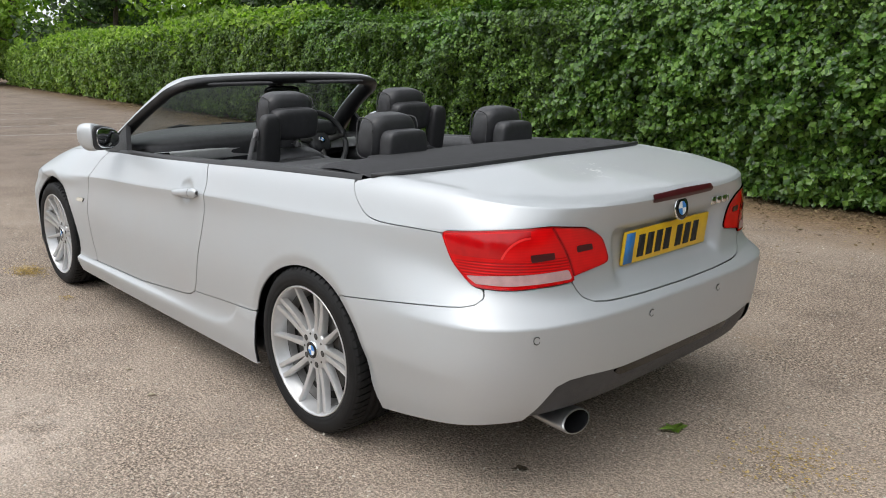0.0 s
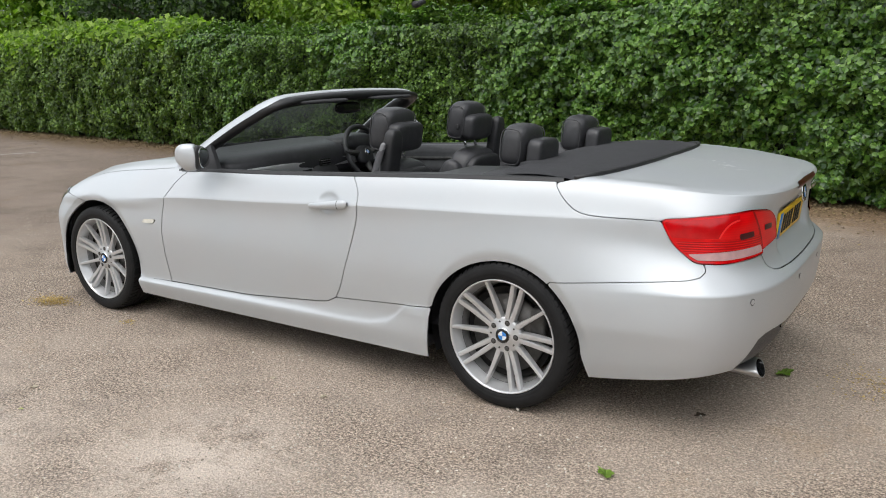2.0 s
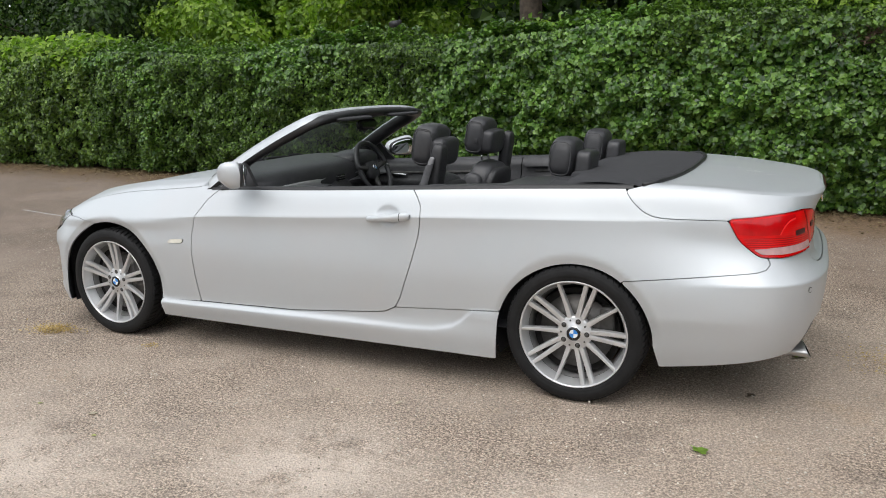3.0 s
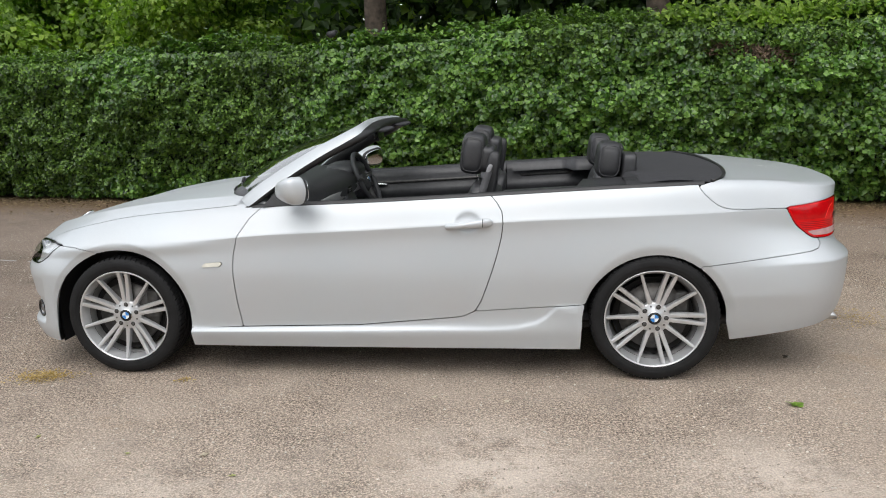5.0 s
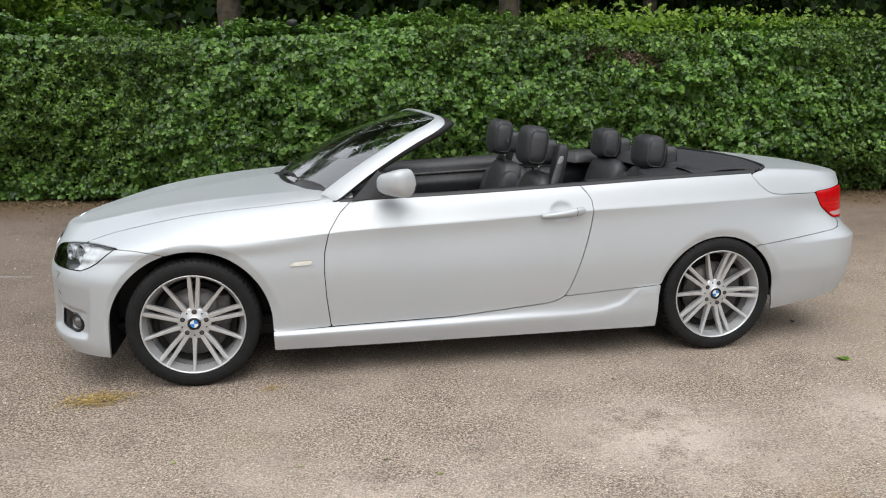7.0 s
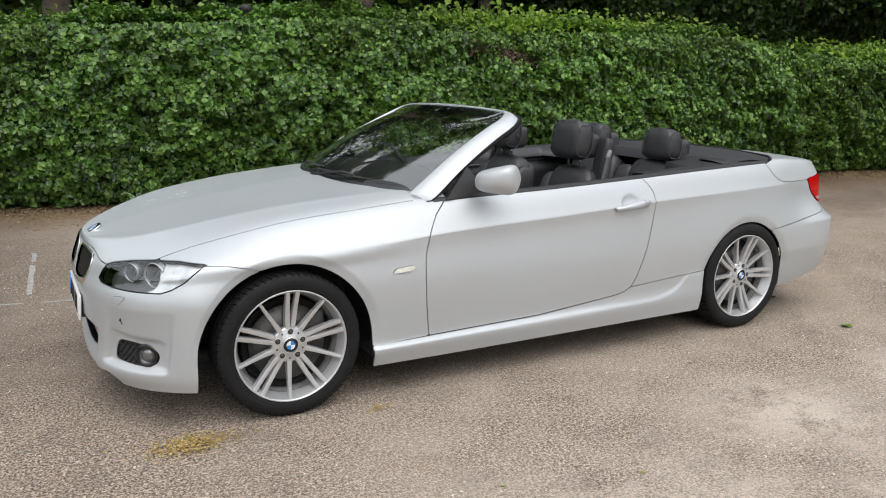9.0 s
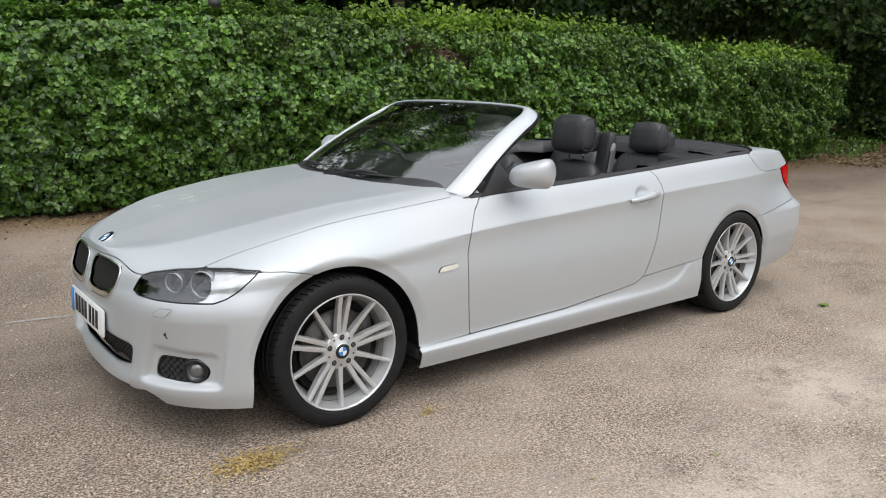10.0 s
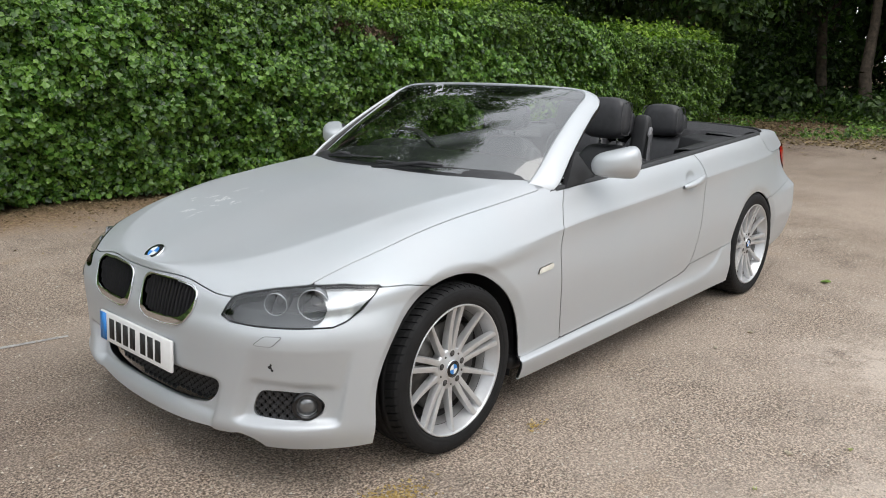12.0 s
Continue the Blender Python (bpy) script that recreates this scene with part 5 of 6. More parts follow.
# ---- lamps ----
for sgn in (-1, 1):
    one = dict(sides=(sgn < 0,))
    near = ((-2.2, -1.6), (.35, .95), (.55, .75))
    lamp = panel("headlamp", head_f, LAMP_GLASS, "swept-back headlamp with twin round projectors", fold=.02, gap=.003, box=near, **one)[0]
    panel("lamp_bowl", head_f, LAMP_DARK, parent=lamp, push=-.06, fold=0, gap=-.004, box=near, **one)
    panel("lamp_rim", lambda x, y, z: np.maximum(head_f(x, y, z), -head_f(x, y, z) - .0042), BLACK, parent=lamp, push=.0012, fold=.02, gap=.0008, box=near, **one)
    for lx, ly, lz, r in ((-1.955, .600, .645, .035), (-1.880, .698, .646, .048)):
        aim = Matrix.Translation((lx, sgn * ly, lz)) @ Euler((0, 0, sgn * radians(-35))).to_matrix().to_4x4() @ pose(0, 0, 0, 0, 0, 90)
        o = part("projector", lathe_bm([(r * .42, -.045), (r * .60, -.038), (r * .86, -.012), (r, .010), (r * 1.05, .014), (r * 1.12, .010), (r * 1.12, -.05)], 36), LAMP_CUP, lamp, "pale silver projector ring")
        o.matrix_local = aim
        part("halo", lathe_bm([(r * 1.02, .004), (r * 1.04, .017), (r * 1.08, .018), (r * 1.11, .008)], 36), HALO, o, "milky light ring")
        part("lens", lathe_bm([(0, -.012), (r * .2, -.014), (r * .36, -.022), (r * .46, -.04)], 24), GREEN_LAMP, o)
    panel("reflector", lambda x, y, z: np.maximum.reduce([head_f(x, y, z), .046 - np.hypot((x + y + 1.182) * .72, z - .646), -1.182 - (x + y)]), REFLECTOR, parent=lamp, push=-.014, fold=.02, gap=.0005, box=near, **one)
    near = ((1.9, 2.5), (.25, .9), (.65, .92))
    tail = panel("tail_lamp", lambda x, y, z: np.maximum(tail_f(x, y, z), split_f(x, y, z)), RED_LENS, "red rear lamp wrapping the corner", fold=.02, gap=.0012, push=.004, box=near, **one)[0]
    inner = panel("tail_lamp", lambda x, y, z: np.maximum(tail_f(x, y, z), -split_f(x, y, z)), RED_LENS, "small red inner lamp on the boot lid", fold=.02, gap=.0012, push=.004, box=near, **one)[0]
    CLEAR = [(s * .8, z) for s, z in rounded([(1.335, .732), (1.45, .739), (1.765, .746), (1.782, .716), (1.51, .709), (1.375, .711)], .01)]
    panel("reversing_lens", lambda x, y, z: np.maximum(outline((x - y) * .8, z, CLEAR), split_f(x, y, z) + .006), CLEAR_LENS, "frosted clear strip", parent=tail, push=.0065, fold=.004, gap=0, box=near, **one)
    band = [(k * .8, q) for k, q in ((1.29, .775), (1.5, .782), (1.83, .785), (1.83, .745), (1.5, .740), (1.32, .733))]
    panel("ribbed_lens", lambda x, y, z: np.maximum.reduce([outline((x - y) * .8, z, band), split_f(x, y, z) + .006, tail_f(x, y, z) + .008]), RIBBED_RED, parent=tail, push=.0055, fold=.003, gap=0, box=near, **one)
    arc = lambda x, y, z: np.maximum.reduce([tail_f(x, y, z) + .010, abs(np.hypot(((x - y) - 1.60) * .8, (z - .745)) - .105) - .003, .790 - z, (x - y) - 1.60])
    panel("light_ring", arc, LIGHT_RED, parent=tail, push=.0052, fold=.002, gap=0, box=near, **one)
    cell = lambda x, y, z: np.maximum.reduce([tail_f(x, y, z) + .010, .109 - np.hypot(((x - y) - 1.60) * .8, (z - .745)), .790 - z, (x - y) - 1.60])
    panel("outer_cell", cell, DEEP_RED, parent=tail, push=.0048, fold=0, gap=0, box=near, **one)
    for host, f in ((tail, lambda x, y, z: np.maximum(tail_f(x, y, z), split_f(x, y, z))), (inner, lambda x, y, z: np.maximum(tail_f(x, y, z), -split_f(x, y, z)))):
        panel("lamp_border", lambda x, y, z: np.maximum(f(x, y, z), -f(x, y, z) - .0065), DEEP_RED, parent=host, push=.0052, fold=.004, gap=.0015, box=near, **one)
    for host, win in ((tail, ((1.60, .80), (1.70, .803), (1.705, .783), (1.605, .778))), (inner, ((1.80, .815), (1.87, .815), (1.875, .797), (1.805, .795)))):
        panel("reflector_window", lambda x, y, z: outline((x - y) * .8, z, [(k * .8, q) for k, q in win]), DARK_RED, parent=host, push=.0062, fold=.004, gap=0, box=((2.1, 2.4), (.4, .75), (.75, .83)), **one)

# ---- front end: kidneys, grilles, fog lamps, plate ----
def skin_x(y, z):
    """The nose's x at height z and half width y."""
    d = ((NOSE[..., 1] - abs(y)) ** 2 + (NOSE[..., 2] - z) ** 2 + (NOSE[..., 0] > -1.7) * 9).ravel()
    near = np.argpartition(d, 10)[:10]
    wt = 1 / (d[near] + 4e-6)
    return float((NOSE[..., 0].ravel()[near] * wt).sum() / wt.sum())


for sgn in (-1, 1):
    kid = panel("kidney_grille", lambda x, y, z: np.maximum(kidney_f(x, y, z) - .001, -kidney_f(x, y, z) - .006 - .017 * np.clip((.63 - z) / .07, 0, 1)), CHROME, "kidney-shaped grille with a chrome surround", sides=(sgn < 0,), push=.006, fold=.022, gap=0, box=((-2.2, -1.98), (0, .42), (.50, .72)))[0]
    ring = []
    for a, b in KIDNEY:
        ring.append((skin_x(a, b) - .004, sgn * a, b))
    part("chrome_ring", tube_bm(ring, .0038, 8, True), CHROME, kid)
    panel("backing", F_KIDNEY, BLACK, sides=(sgn < 0,), parent=kid, push=-.06, fold=0, gap=-.004)
    for i in range(16):
        y = .047 + i * .0195
        ks = [z for z in np.linspace(.53, .69, 60) if outline(np.array([y]), np.array([z]), KIDNEY)[0] < -.004]
        if len(ks) > 4:
            top, low = max(ks), min(ks)
            rows = []
            for z in np.linspace(low, top, 6):
                x = skin_x(y, z)
                rows.append([(x + .010, sgn * (y - .0032), z), (x + .003, sgn * (y - .0012), z), (x + .003, sgn * (y + .0012), z), (x + .010, sgn * (y + .0032), z), (x + .045, sgn * (y + .0022), z), (x + .045, sgn * (y - .0022), z)])
            part("slat", strip_bm(rows, True), SLAT, kid, smooth=False)


def mesh_cells(centres, size, depth, place):
    """A honeycomb of open hexagonal cells."""
    bm = bmesh.new()
    for cy, cz in centres:
        outer = [(cy + size * math.cos(t) * 1.02, cz + size * .62 * math.sin(t) * 1.02) for t in (math.pi / 3 * k for k in range(6))]
        inner = [(cy + size * .80 * math.cos(t), cz + size * .47 * math.sin(t)) for t in (math.pi / 3 * k for k in range(6))]
        vo, vi, vb = ([bm.verts.new(place(a, b, d)) for a, b in ring] for ring, d in ((outer, 0), (inner, 0), (inner, depth)))
        for k in range(6):
            j = (k + 1) % 6
            bm.faces.new((vo[k], vo[j], vi[j], vi[k]))
            bm.faces.new((vi[k], vi[j], vb[j], vb[k]))
    return bm


def comb(f_at, y0, y1, z0, z1, size):
    out = []
    row, z = 0, z0
    while z < z1:
        y = y0 + (size * .78 if row % 2 else 0)
        while y < y1:
            if f_at(y, z) < .016:
                out.append((y, z))
            y += size * 1.56
        z += size * .56
        row += 1
    return out


GRILLE = rounded([(-.2, .372), (.36, .368), (.412, .350), (.398, .312), (.362, .272), (.25, .256), (.12, .252), (-.2, .252)], .03)
grille_f = lambda y, z: outline(np.array([abs(y)]), np.array([z]), GRILLE)[0]
lower = part("lower_grille", mesh_cells(comb(lambda y, z: grille_f(y, z) + .018, -.48, .48, .205, .385, .022), .022, .02, lambda a, b, d: (skin_x(a, b) + .04 + d, a, b)), PLASTIC, car, "black honeycomb lower grille", smooth=False)
part("backing", strip_bm([[(-1.985 + .07 * (y / .44) ** 2, y, .21), (-1.985 + .07 * (y / .44) ** 2, y, .40)] for y in np.linspace(-.43, .43, 16)]), BLACK, lower)
fog_f = lambda s, z: outline(np.array([s * .8]), np.array([z]), [(a * .8, b) for a, b in FOG])[0]
for sgn in (-1, 1):
    def fog_place(a, b, d):
        """A place on the bumper's corner at running width a (x + y) and height b."""
        q = ((NOSE[..., 0] + NOSE[..., 1] - a) * .8) ** 2 + (NOSE[..., 2] - b) ** 2 + (NOSE[..., 0] > -1.6) * 9
        near = np.argpartition(q.ravel(), 8)[:8]
        wt = 1 / (q.ravel()[near] + 2e-6)
        p = (NOSE.reshape(-1, 3)[near] * wt[:, None]).sum(0) / wt.sum() - np.array((-.75, .66, 0)) * (.010 + d)
        return (p[0], sgn * p[1], p[2])
    fog = part("fog_lamp_recess", mesh_cells(comb(fog_f, -1.50, -1.11, .265, .38, .026), .026, .015, fog_place), PLASTIC, car, "black honeycomb vent with a round fog lamp", smooth=False)
    panel("backing", F_FOG, BLACK, sides=(sgn < 0,), parent=fog, push=-.05, fold=0, gap=-.015)
    centre = fog_place(-1.222, .318, -.012)
    o = part("fog_lamp", lathe_bm([(0, .006), (.016, .004), (.028, -.004), (.033, -.014), (.036, .002)], 36), FOG_GLASS, fog, "round clear fog lamp")
    o.matrix_local = Matrix.Translation(centre) @ Euler((0, 0, sgn * radians(-52))).to_matrix().to_4x4() @ pose(0, 0, 0, 0, 0, 90)
    part("bezel", lathe_bm([(.034, .0), (.038, .006), (.046, .007), (.050, .0), (.050, -.03)], 36), BLACK, o)
    # washer flap
    flap = lambda x, y, z: outline((x + y) * .8, z, [(s * .8, q) for s, q in rounded([(-1.453, .532), (-1.40, .561), (-1.318, .563), (-1.37, .530)], .012)])
    near = ((-2.15, -1.9), (.5, .78), (.50, .60))
    panel("washer_flap", flap, PAINT, sides=(sgn < 0,), parent=front_bumper, push=.003, fold=.004, gap=0, box=near)
    panel("washer_seam", lambda x, y, z: np.maximum(flap(x, y, z) - .0016, -flap(x, y, z) - .001), SEAM, sides=(sgn < 0,), parent=front_bumper, push=.0015, fold=0, gap=0, box=near)
    if sgn < 0:
        for cx, cz, cr in ((-1.378, .461, .0075), (-1.372, .446, .005)):
            chip = lambda x, y, z: np.hypot((x + y - cx) * .8, z - cz) - cr * (1 + .4 * np.sin(300 * z + 200 * y))
            panel("stone_chip", chip, SEAM, "dark chip in the paint", sides=(True,), parent=front_bumper, push=.001, fold=0, gap=0, box=((-2.1, -1.95), (.6, .72), (.42, .50)))
    # parking sensors on the tail
    for y0, z0, k in ((.695, .566, 1.4), (.215, .562, 1.0)):
        spot = lambda x, y, z: np.hypot((y - y0) * k, z - z0)
        near = ((2.2, 2.5), (y0 - .03, y0 + .03), (z0 - .03, z0 + .03))
        panel("parking_sensor", lambda x, y, z: spot(x, y, z) - .011, PAINT, sides=(sgn < 0,), parent=rear_bumper, push=.0025, fold=.004, gap=0, box=near)
        panel("sensor_seam", lambda x, y, z: np.maximum(spot(x, y, z) - .0135, .0105 - spot(x, y, z)), SEAM, sides=(sgn < 0,), parent=rear_bumper, push=.0034, fold=0, gap=0, box=near)


def number_plate(name, at, turn, colour, label):
    """A plate with a blue band and plain dark bars in place of its characters."""
    m = Matrix.Translation(at) @ Euler([radians(a) for a in turn]).to_matrix().to_4x4()
    plate = part(name, box_bm(.012, .525, .115, .005, 2), colour, car, label)
    plate.matrix_local = m
    part("blue_band", box_bm(.002, .048, .105, .0, 1, (-.0068, .233, 0)), BLUE, plate)
    for k in range(7):
        y = .165 - k * .053 - (.022 if k > 3 else 0)
        part("bar", box_bm(.002, .036, .077, .0, 1, (-.0068, y, 0)), PLATE_INK, plate)
    return plate


number_plate("front_number_plate", (-2.150, 0, .425), (0, 4, 0), WHITE_PLATE, "white number plate with a blue band and dark bars")
part("plate_holder", box_bm(.03, .47, .105, .008, 2, (-2.131, 0, .425)), PLASTIC, car)
# rear plate sits in a shallow recess of the lid
rear_plate = number_plate("rear_number_plate", (2.306, 0, .764), (0, 0, 180), YELLOW_PLATE, "yellow number plate with a blue band and dark bars")
rear_plate.rotation_euler = (0, radians(-6), math.pi)

# black strip proud of the diffuser, coloured to stand in for a recess's shade
panel("slot_shade", lambda x, y, z: outline(y, z, [(-.1, .398), (.345, .398), (.36, .388), (.33, .368), (-.1, .366)]), BLACK, whole=True, parent=diffuser, push=-.006, fold=.008, gap=0, box=((2.2, 2.5), (-.1, .4), (.34, .42)))
# badges and lettering
roundel(bonnet, .041, Matrix.Translation((-2.047, 0, float(LEVELS[10].z(-2.047)) - .003)) @ Euler((0, radians(-31), 0)).to_matrix().to_4x4() @ pose(0, 0, 0, 0, 0, 90))
roundel(boot_lid, .041, Matrix.Translation((2.350, 0, .873)) @ Euler((0, radians(84), 0)).to_matrix().to_4x4() @ pose(0, 0, 0, 0, 0, 90))
for k, (w, s) in enumerate(((.030, 0), (.030, 0), (.030, 0), (.008, 0))):
    part("model_bar", box_bm(.006, w, .026, .002, 2, (2.345, .235 + k * .038 - (.011 if k == 3 else 0), .868)), CHROME, boot_lid)
# high brake lamp let into the lid's lip
panel("brake_lamp", lambda x, y, z: outline(y, z, [(-.1, .912), (.180, .914), (.188, .920), (.180, .938), (-.1, .942)]), DARK_RED, "slim dark red high brake lamp", whole=True, parent=boot_lid, push=.003, fold=.006, gap=0, box=((2.25, 2.5), (-.1, .22), (.89, .955)))

# exhaust pipe with a slanted oval mouth and a rolled edge
rows = []
for x, ry, rz, lean in ((x, ry * 1.22, rz * .95, lean) for x, ry, rz, lean in ((2.14, .034, .024, 0), (2.20, .052, .029, .010), (2.27, .059, .031, .022), (2.325, .061, .032, .030), (2.331, .060, .031, .030), (2.330, .056, .027, .030), (2.318, .054, .0255, .028), (2.25, .052, .024, .02))):
    rows.append([(x - lean * (.55 * math.sin(t) - .25 * math.cos(t)), -.500 - ry * math.cos(t), .250 + rz * math.sin(t)) for t in np.linspace(0, 2 * math.pi, 40, endpoint=False)])
pipe = part("exhaust_tip", strip_bm(rows[:6], True), STEEL, car, "oval steel exhaust tip")
# black bore and end disc stand in for the shade inside the pipe
part("bore", strip_bm(rows[5:], True), BLACK, pipe, "bore coloured black for the shade inside")
part("bore_plug", prism_bm([(.046 * math.cos(t), .027 * math.sin(t)) for t in np.linspace(0, 2 * math.pi, 30, endpoint=False)], .01, lambda a, b, d: (2.26 + d, -.500 + a * 1.3, .250 + b * .8)), BLACK, pipe)

# ---- side details ----
for sgn in (-1, 1):
    door = doors[0 if sgn < 0 else 1]
    def grip(t0, t1, steps):
        rows = []
        for t in np.linspace(t0, t1, steps):
            x = .358 + .232 * t
            h = (.0115 + .0095 * min(1, t / .75)) * (1 - max(0, (t - .88) / .12) ** 2.5 * .55) * (1 if t > .03 else .7)
            out = .032 * math.sin(math.pi * min(1, max(0.0, t * .96 + .02))) ** .38 + .003
            z = .787 + .024 * t
            rows.append([(x, sgn * (.876 + out * k), z + h * v) for k, v in ((.15, -.75), (.55, -1), (.88, -.75), (1.03, -.1), (1.0, .45), (.8, .9), (.45, 1), (.15, .7))])
        return rows
    handle = part("handle", strip_bm(grip(0, .79, 24), True), PAINT, door, "body-coloured pull handle")
    part("lock_cap", strip_bm(grip(.805, 1, 10), True), PAINT, handle)
    part("seam", strip_bm([[(q[0], q[1] - sgn * .002, q[2]) for q in row] for row in grip(.785, .81, 2)], True), SEAM, handle)
    rep = lambda x, y, z: outline(x, z, rounded([(-.915, .588), (-.90, .608), (-.81, .615), (-.805, .605), (-.82, .592)], .008))
    wing = fenders[0 if sgn < 0 else 1]
    panel("side_repeater", rep, AMBER, "small pale side indicator", sides=(sgn < 0,), parent=wing, push=.006, fold=.008, gap=0, box=((-.95, -.77), (.7, 1), (.57, .63)))
    # black belt moulding along door and quarter
    rows = []
    for x in np.linspace(-.66, 1.61, 60):
        w, z = float(LEVELS[7].w(x)), float(LEVELS[7].z(x))
        rows.append([(x, sgn * (w + .004), z - .004), (x, sgn * (w - .002), z + .012), (x, sgn * (w - .022), z + .014), (x, sgn * (w - .045), z + .004), (x, sgn * (w - .05), z - .04)])
    part("belt_moulding", strip_bm(rows), RUBBER, car, "black rubber strip along the window line")
    # mirror: body-coloured shell, black foot, glass behind
    def housing(n=30, m=48):
        """Sections from the inner to the outer end: a wedge, flat behind, with a crease low on its nose."""
        rows = []
        for u in np.sin(np.linspace(-math.pi / 2, math.pi / 2, n)) * .999:
            f = (u + 1) / 2
            f = f * f * (3 - 2 * f) * .55 + f * .45
            end = (1 - min(.9999, abs(u)) ** (7.0 if u > 0 else 5.0)) ** .5
            top, low, deep = .050 + .026 * f, .046 + .026 * f, .050 + .036 * (1 - (u - .1) ** 2)
            row = []
            for t in np.linspace(0, 2 * math.pi, m, endpoint=False):
                c, q = math.cos(t), math.sin(t)
                z = math.copysign(abs(q) ** .60, q) * end * (top if q > 0 else low)
                x = -deep * max(0.0, c) ** .66 * (.25 + .75 * end) if c > 0 else .036 * abs(c) ** .5
                if c > 0 and z < -.014:
                    x *= 1 - .38 * min(1, (-.014 - z) / .045)
                row.append((x, sgn * .105 * u, z + .010 * u))
            rows.append(row)
        bm = strip_bm(rows, True)
        bmesh.ops.contextual_create(bm, geom=[e for e in bm.edges if e.is_boundary])
        return bm
    shell = housing()
    bmesh.ops.rotate(shell, cent=(0, 0, 0), matrix=Euler((0, 0, sgn * radians(-34))).to_matrix(), verts=shell.verts)
    mir = part("door_mirror", shell, PAINT, car, "silver door mirror housing")
    mir.location = (-.395, sgn * .915, .980)
    for nm, hx, hy, hz, ax, mt in (("surround", .022, .1000, .0740, .034, PLASTIC), ("mirror_glass", .006, .088, .062, .0525, MIRROR)):
        plate = cushion_bm(hx, hy, hz, 2.9, (0, 0, 0), None, 40, 22)
        for v in plate.verts:
            out = v.co.y / .128 * sgn
            v.co.z *= .80 + .20 * out
            v.co.z += .010 * out
            v.co.x += ax
        bmesh.ops.rotate(plate, cent=(0, 0, 0), matrix=Euler((0, 0, sgn * radians(-34))).to_matrix(), verts=plate.verts)
        part(nm, plate, mt, mir, "dark mirror glass" if nm == "mirror_glass" else "")
    part("mirror_foot", tube_bm([(-.43, sgn * .78, .915), (-.43, sgn * .83, .925), (-.42, sgn * .88, .94)], [.040, .030, .024], 12, flat=.7), PLASTIC, mir).matrix_parent_inverse = mir.matrix_local.inverted()
    tri = [(-.60, .885), (-.36, .905), (-.46, 1.03)]
    bm = bmesh.new()
    outer = [bm.verts.new((x, sgn * (.80 - (z - .89) * .35), z)) for x, z in tri]
    inner = [bm.verts.new((x, sgn * (.775 - (z - .89) * .35), z)) for x, z in tri]
    bm.faces.new(outer)
    bm.faces.new(inner[::-1])
    for k in range(3):
        bm.faces.new((outer[k], inner[k], inner[(k + 1) % 3], outer[(k + 1) % 3]))
    bmesh.ops.recalc_face_normals(bm, faces=bm.faces)
    part("mirror_triangle", bm, PLASTIC, car, "black triangular corner trim", smooth=False)

# ---- windscreen, its frame and wipers ----
half = [(-.92, .690, .78), (-.80, .700, .865), (-.745, .707, .912), (-.681, .704, .960), (-.55, .678, 1.048), (-.41, .651, 1.131), (-.27, .625, 1.205), (-.175, .603, 1.250), (-.145, .575, 1.266), (-.135, .52, 1.275), (-.142, .40, 1.282), (-.150, .20, 1.288), (-.153, 0, 1.290)]
arr = np.array(half)
dist = np.concatenate([[0], np.cumsum(np.linalg.norm(np.diff(arr, axis=0), axis=1))])
axes = [cubic(dist, arr[:, k]) for k in range(3)]
fine = [Vector([float(f(t)) for f in axes]) for t in np.linspace(0, dist[-1], 60)]
frame_path = [Vector((p.x, -p.y, p.z)) for p in fine] + fine[-2::-1]
silver, black = [], []
NW = Vector((-.55, 0, .835))
for i, p in enumerate(frame_path):
    d = (frame_path[min(i + 1, len(frame_path) - 1)] - frame_path[max(i - 1, 0)]).normalized()
    o = NW.cross(d).normalized()
    if (o.y * p.y < 0) if abs(p.y) >= .5 else (o.x < 0):
        o = -o
    n = o.cross(d).normalized()
    if n.dot(NW) < 0:
        n = -n
    h = max(0.0, min(1.0, (o.x - .55) / .35))
    foot = max(0.0, min(1.0, (1.25 - p.z) / .36)) * max(0.0, min(1.0, (p.z - .868) / .085))
    k = 1 - h
    root = max(.35, min(1.0, (p.z - .850) / .085))
    silver.append([p - n * .008, p + n * .002, p + o * (.008 + .002 * h) + n * .0025, p + o * (.034 - .014 * h) * root - n * (.015 * k + .006 * h + .001), p + o * (.056 - .026 * h + .030 * foot) * root - n * (.034 * k + .012 * h + .004 + .016 * foot),
                   p + o * (.060 - .026 * h + .033 * foot) * root - n * (.040 * k + .018 * h + .008 + .020 * foot)])
    black.append([p + o * (.058 - .026 * h + .031 * foot) - n * (.037 * k + .016 * h + .008 + .016 * foot), p + o * (.060 + .012 * h + .026 * foot) - n * (.048 * k + .048 * h + .014 + .016 * foot), p + o * (.050 + .026 * h) - n * (.062 * k + .066 * h + .018), p + o * .020 - n * (.062 * k + .062 * h + .018),
                  p - o * .012 - n * (.052 + .010 * h), p - o * .016 - n * .018, p - o * .004 - n * .006])
screen_frame = part("windscreen_frame", strip_bm(silver), PAINT, car, "silver windscreen frame")
part("seal", strip_bm(black), RUBBER, screen_frame, "black rubber seal and inner trim")
glass_rows = []
ncol = 40
base = [Vector((float(cowl_x(np.array(abs(y)))) + .02, y, .950 - .035 * (abs(y) / .74) ** 2)) for y in np.linspace(-.72, .72, ncol)]
cols = []
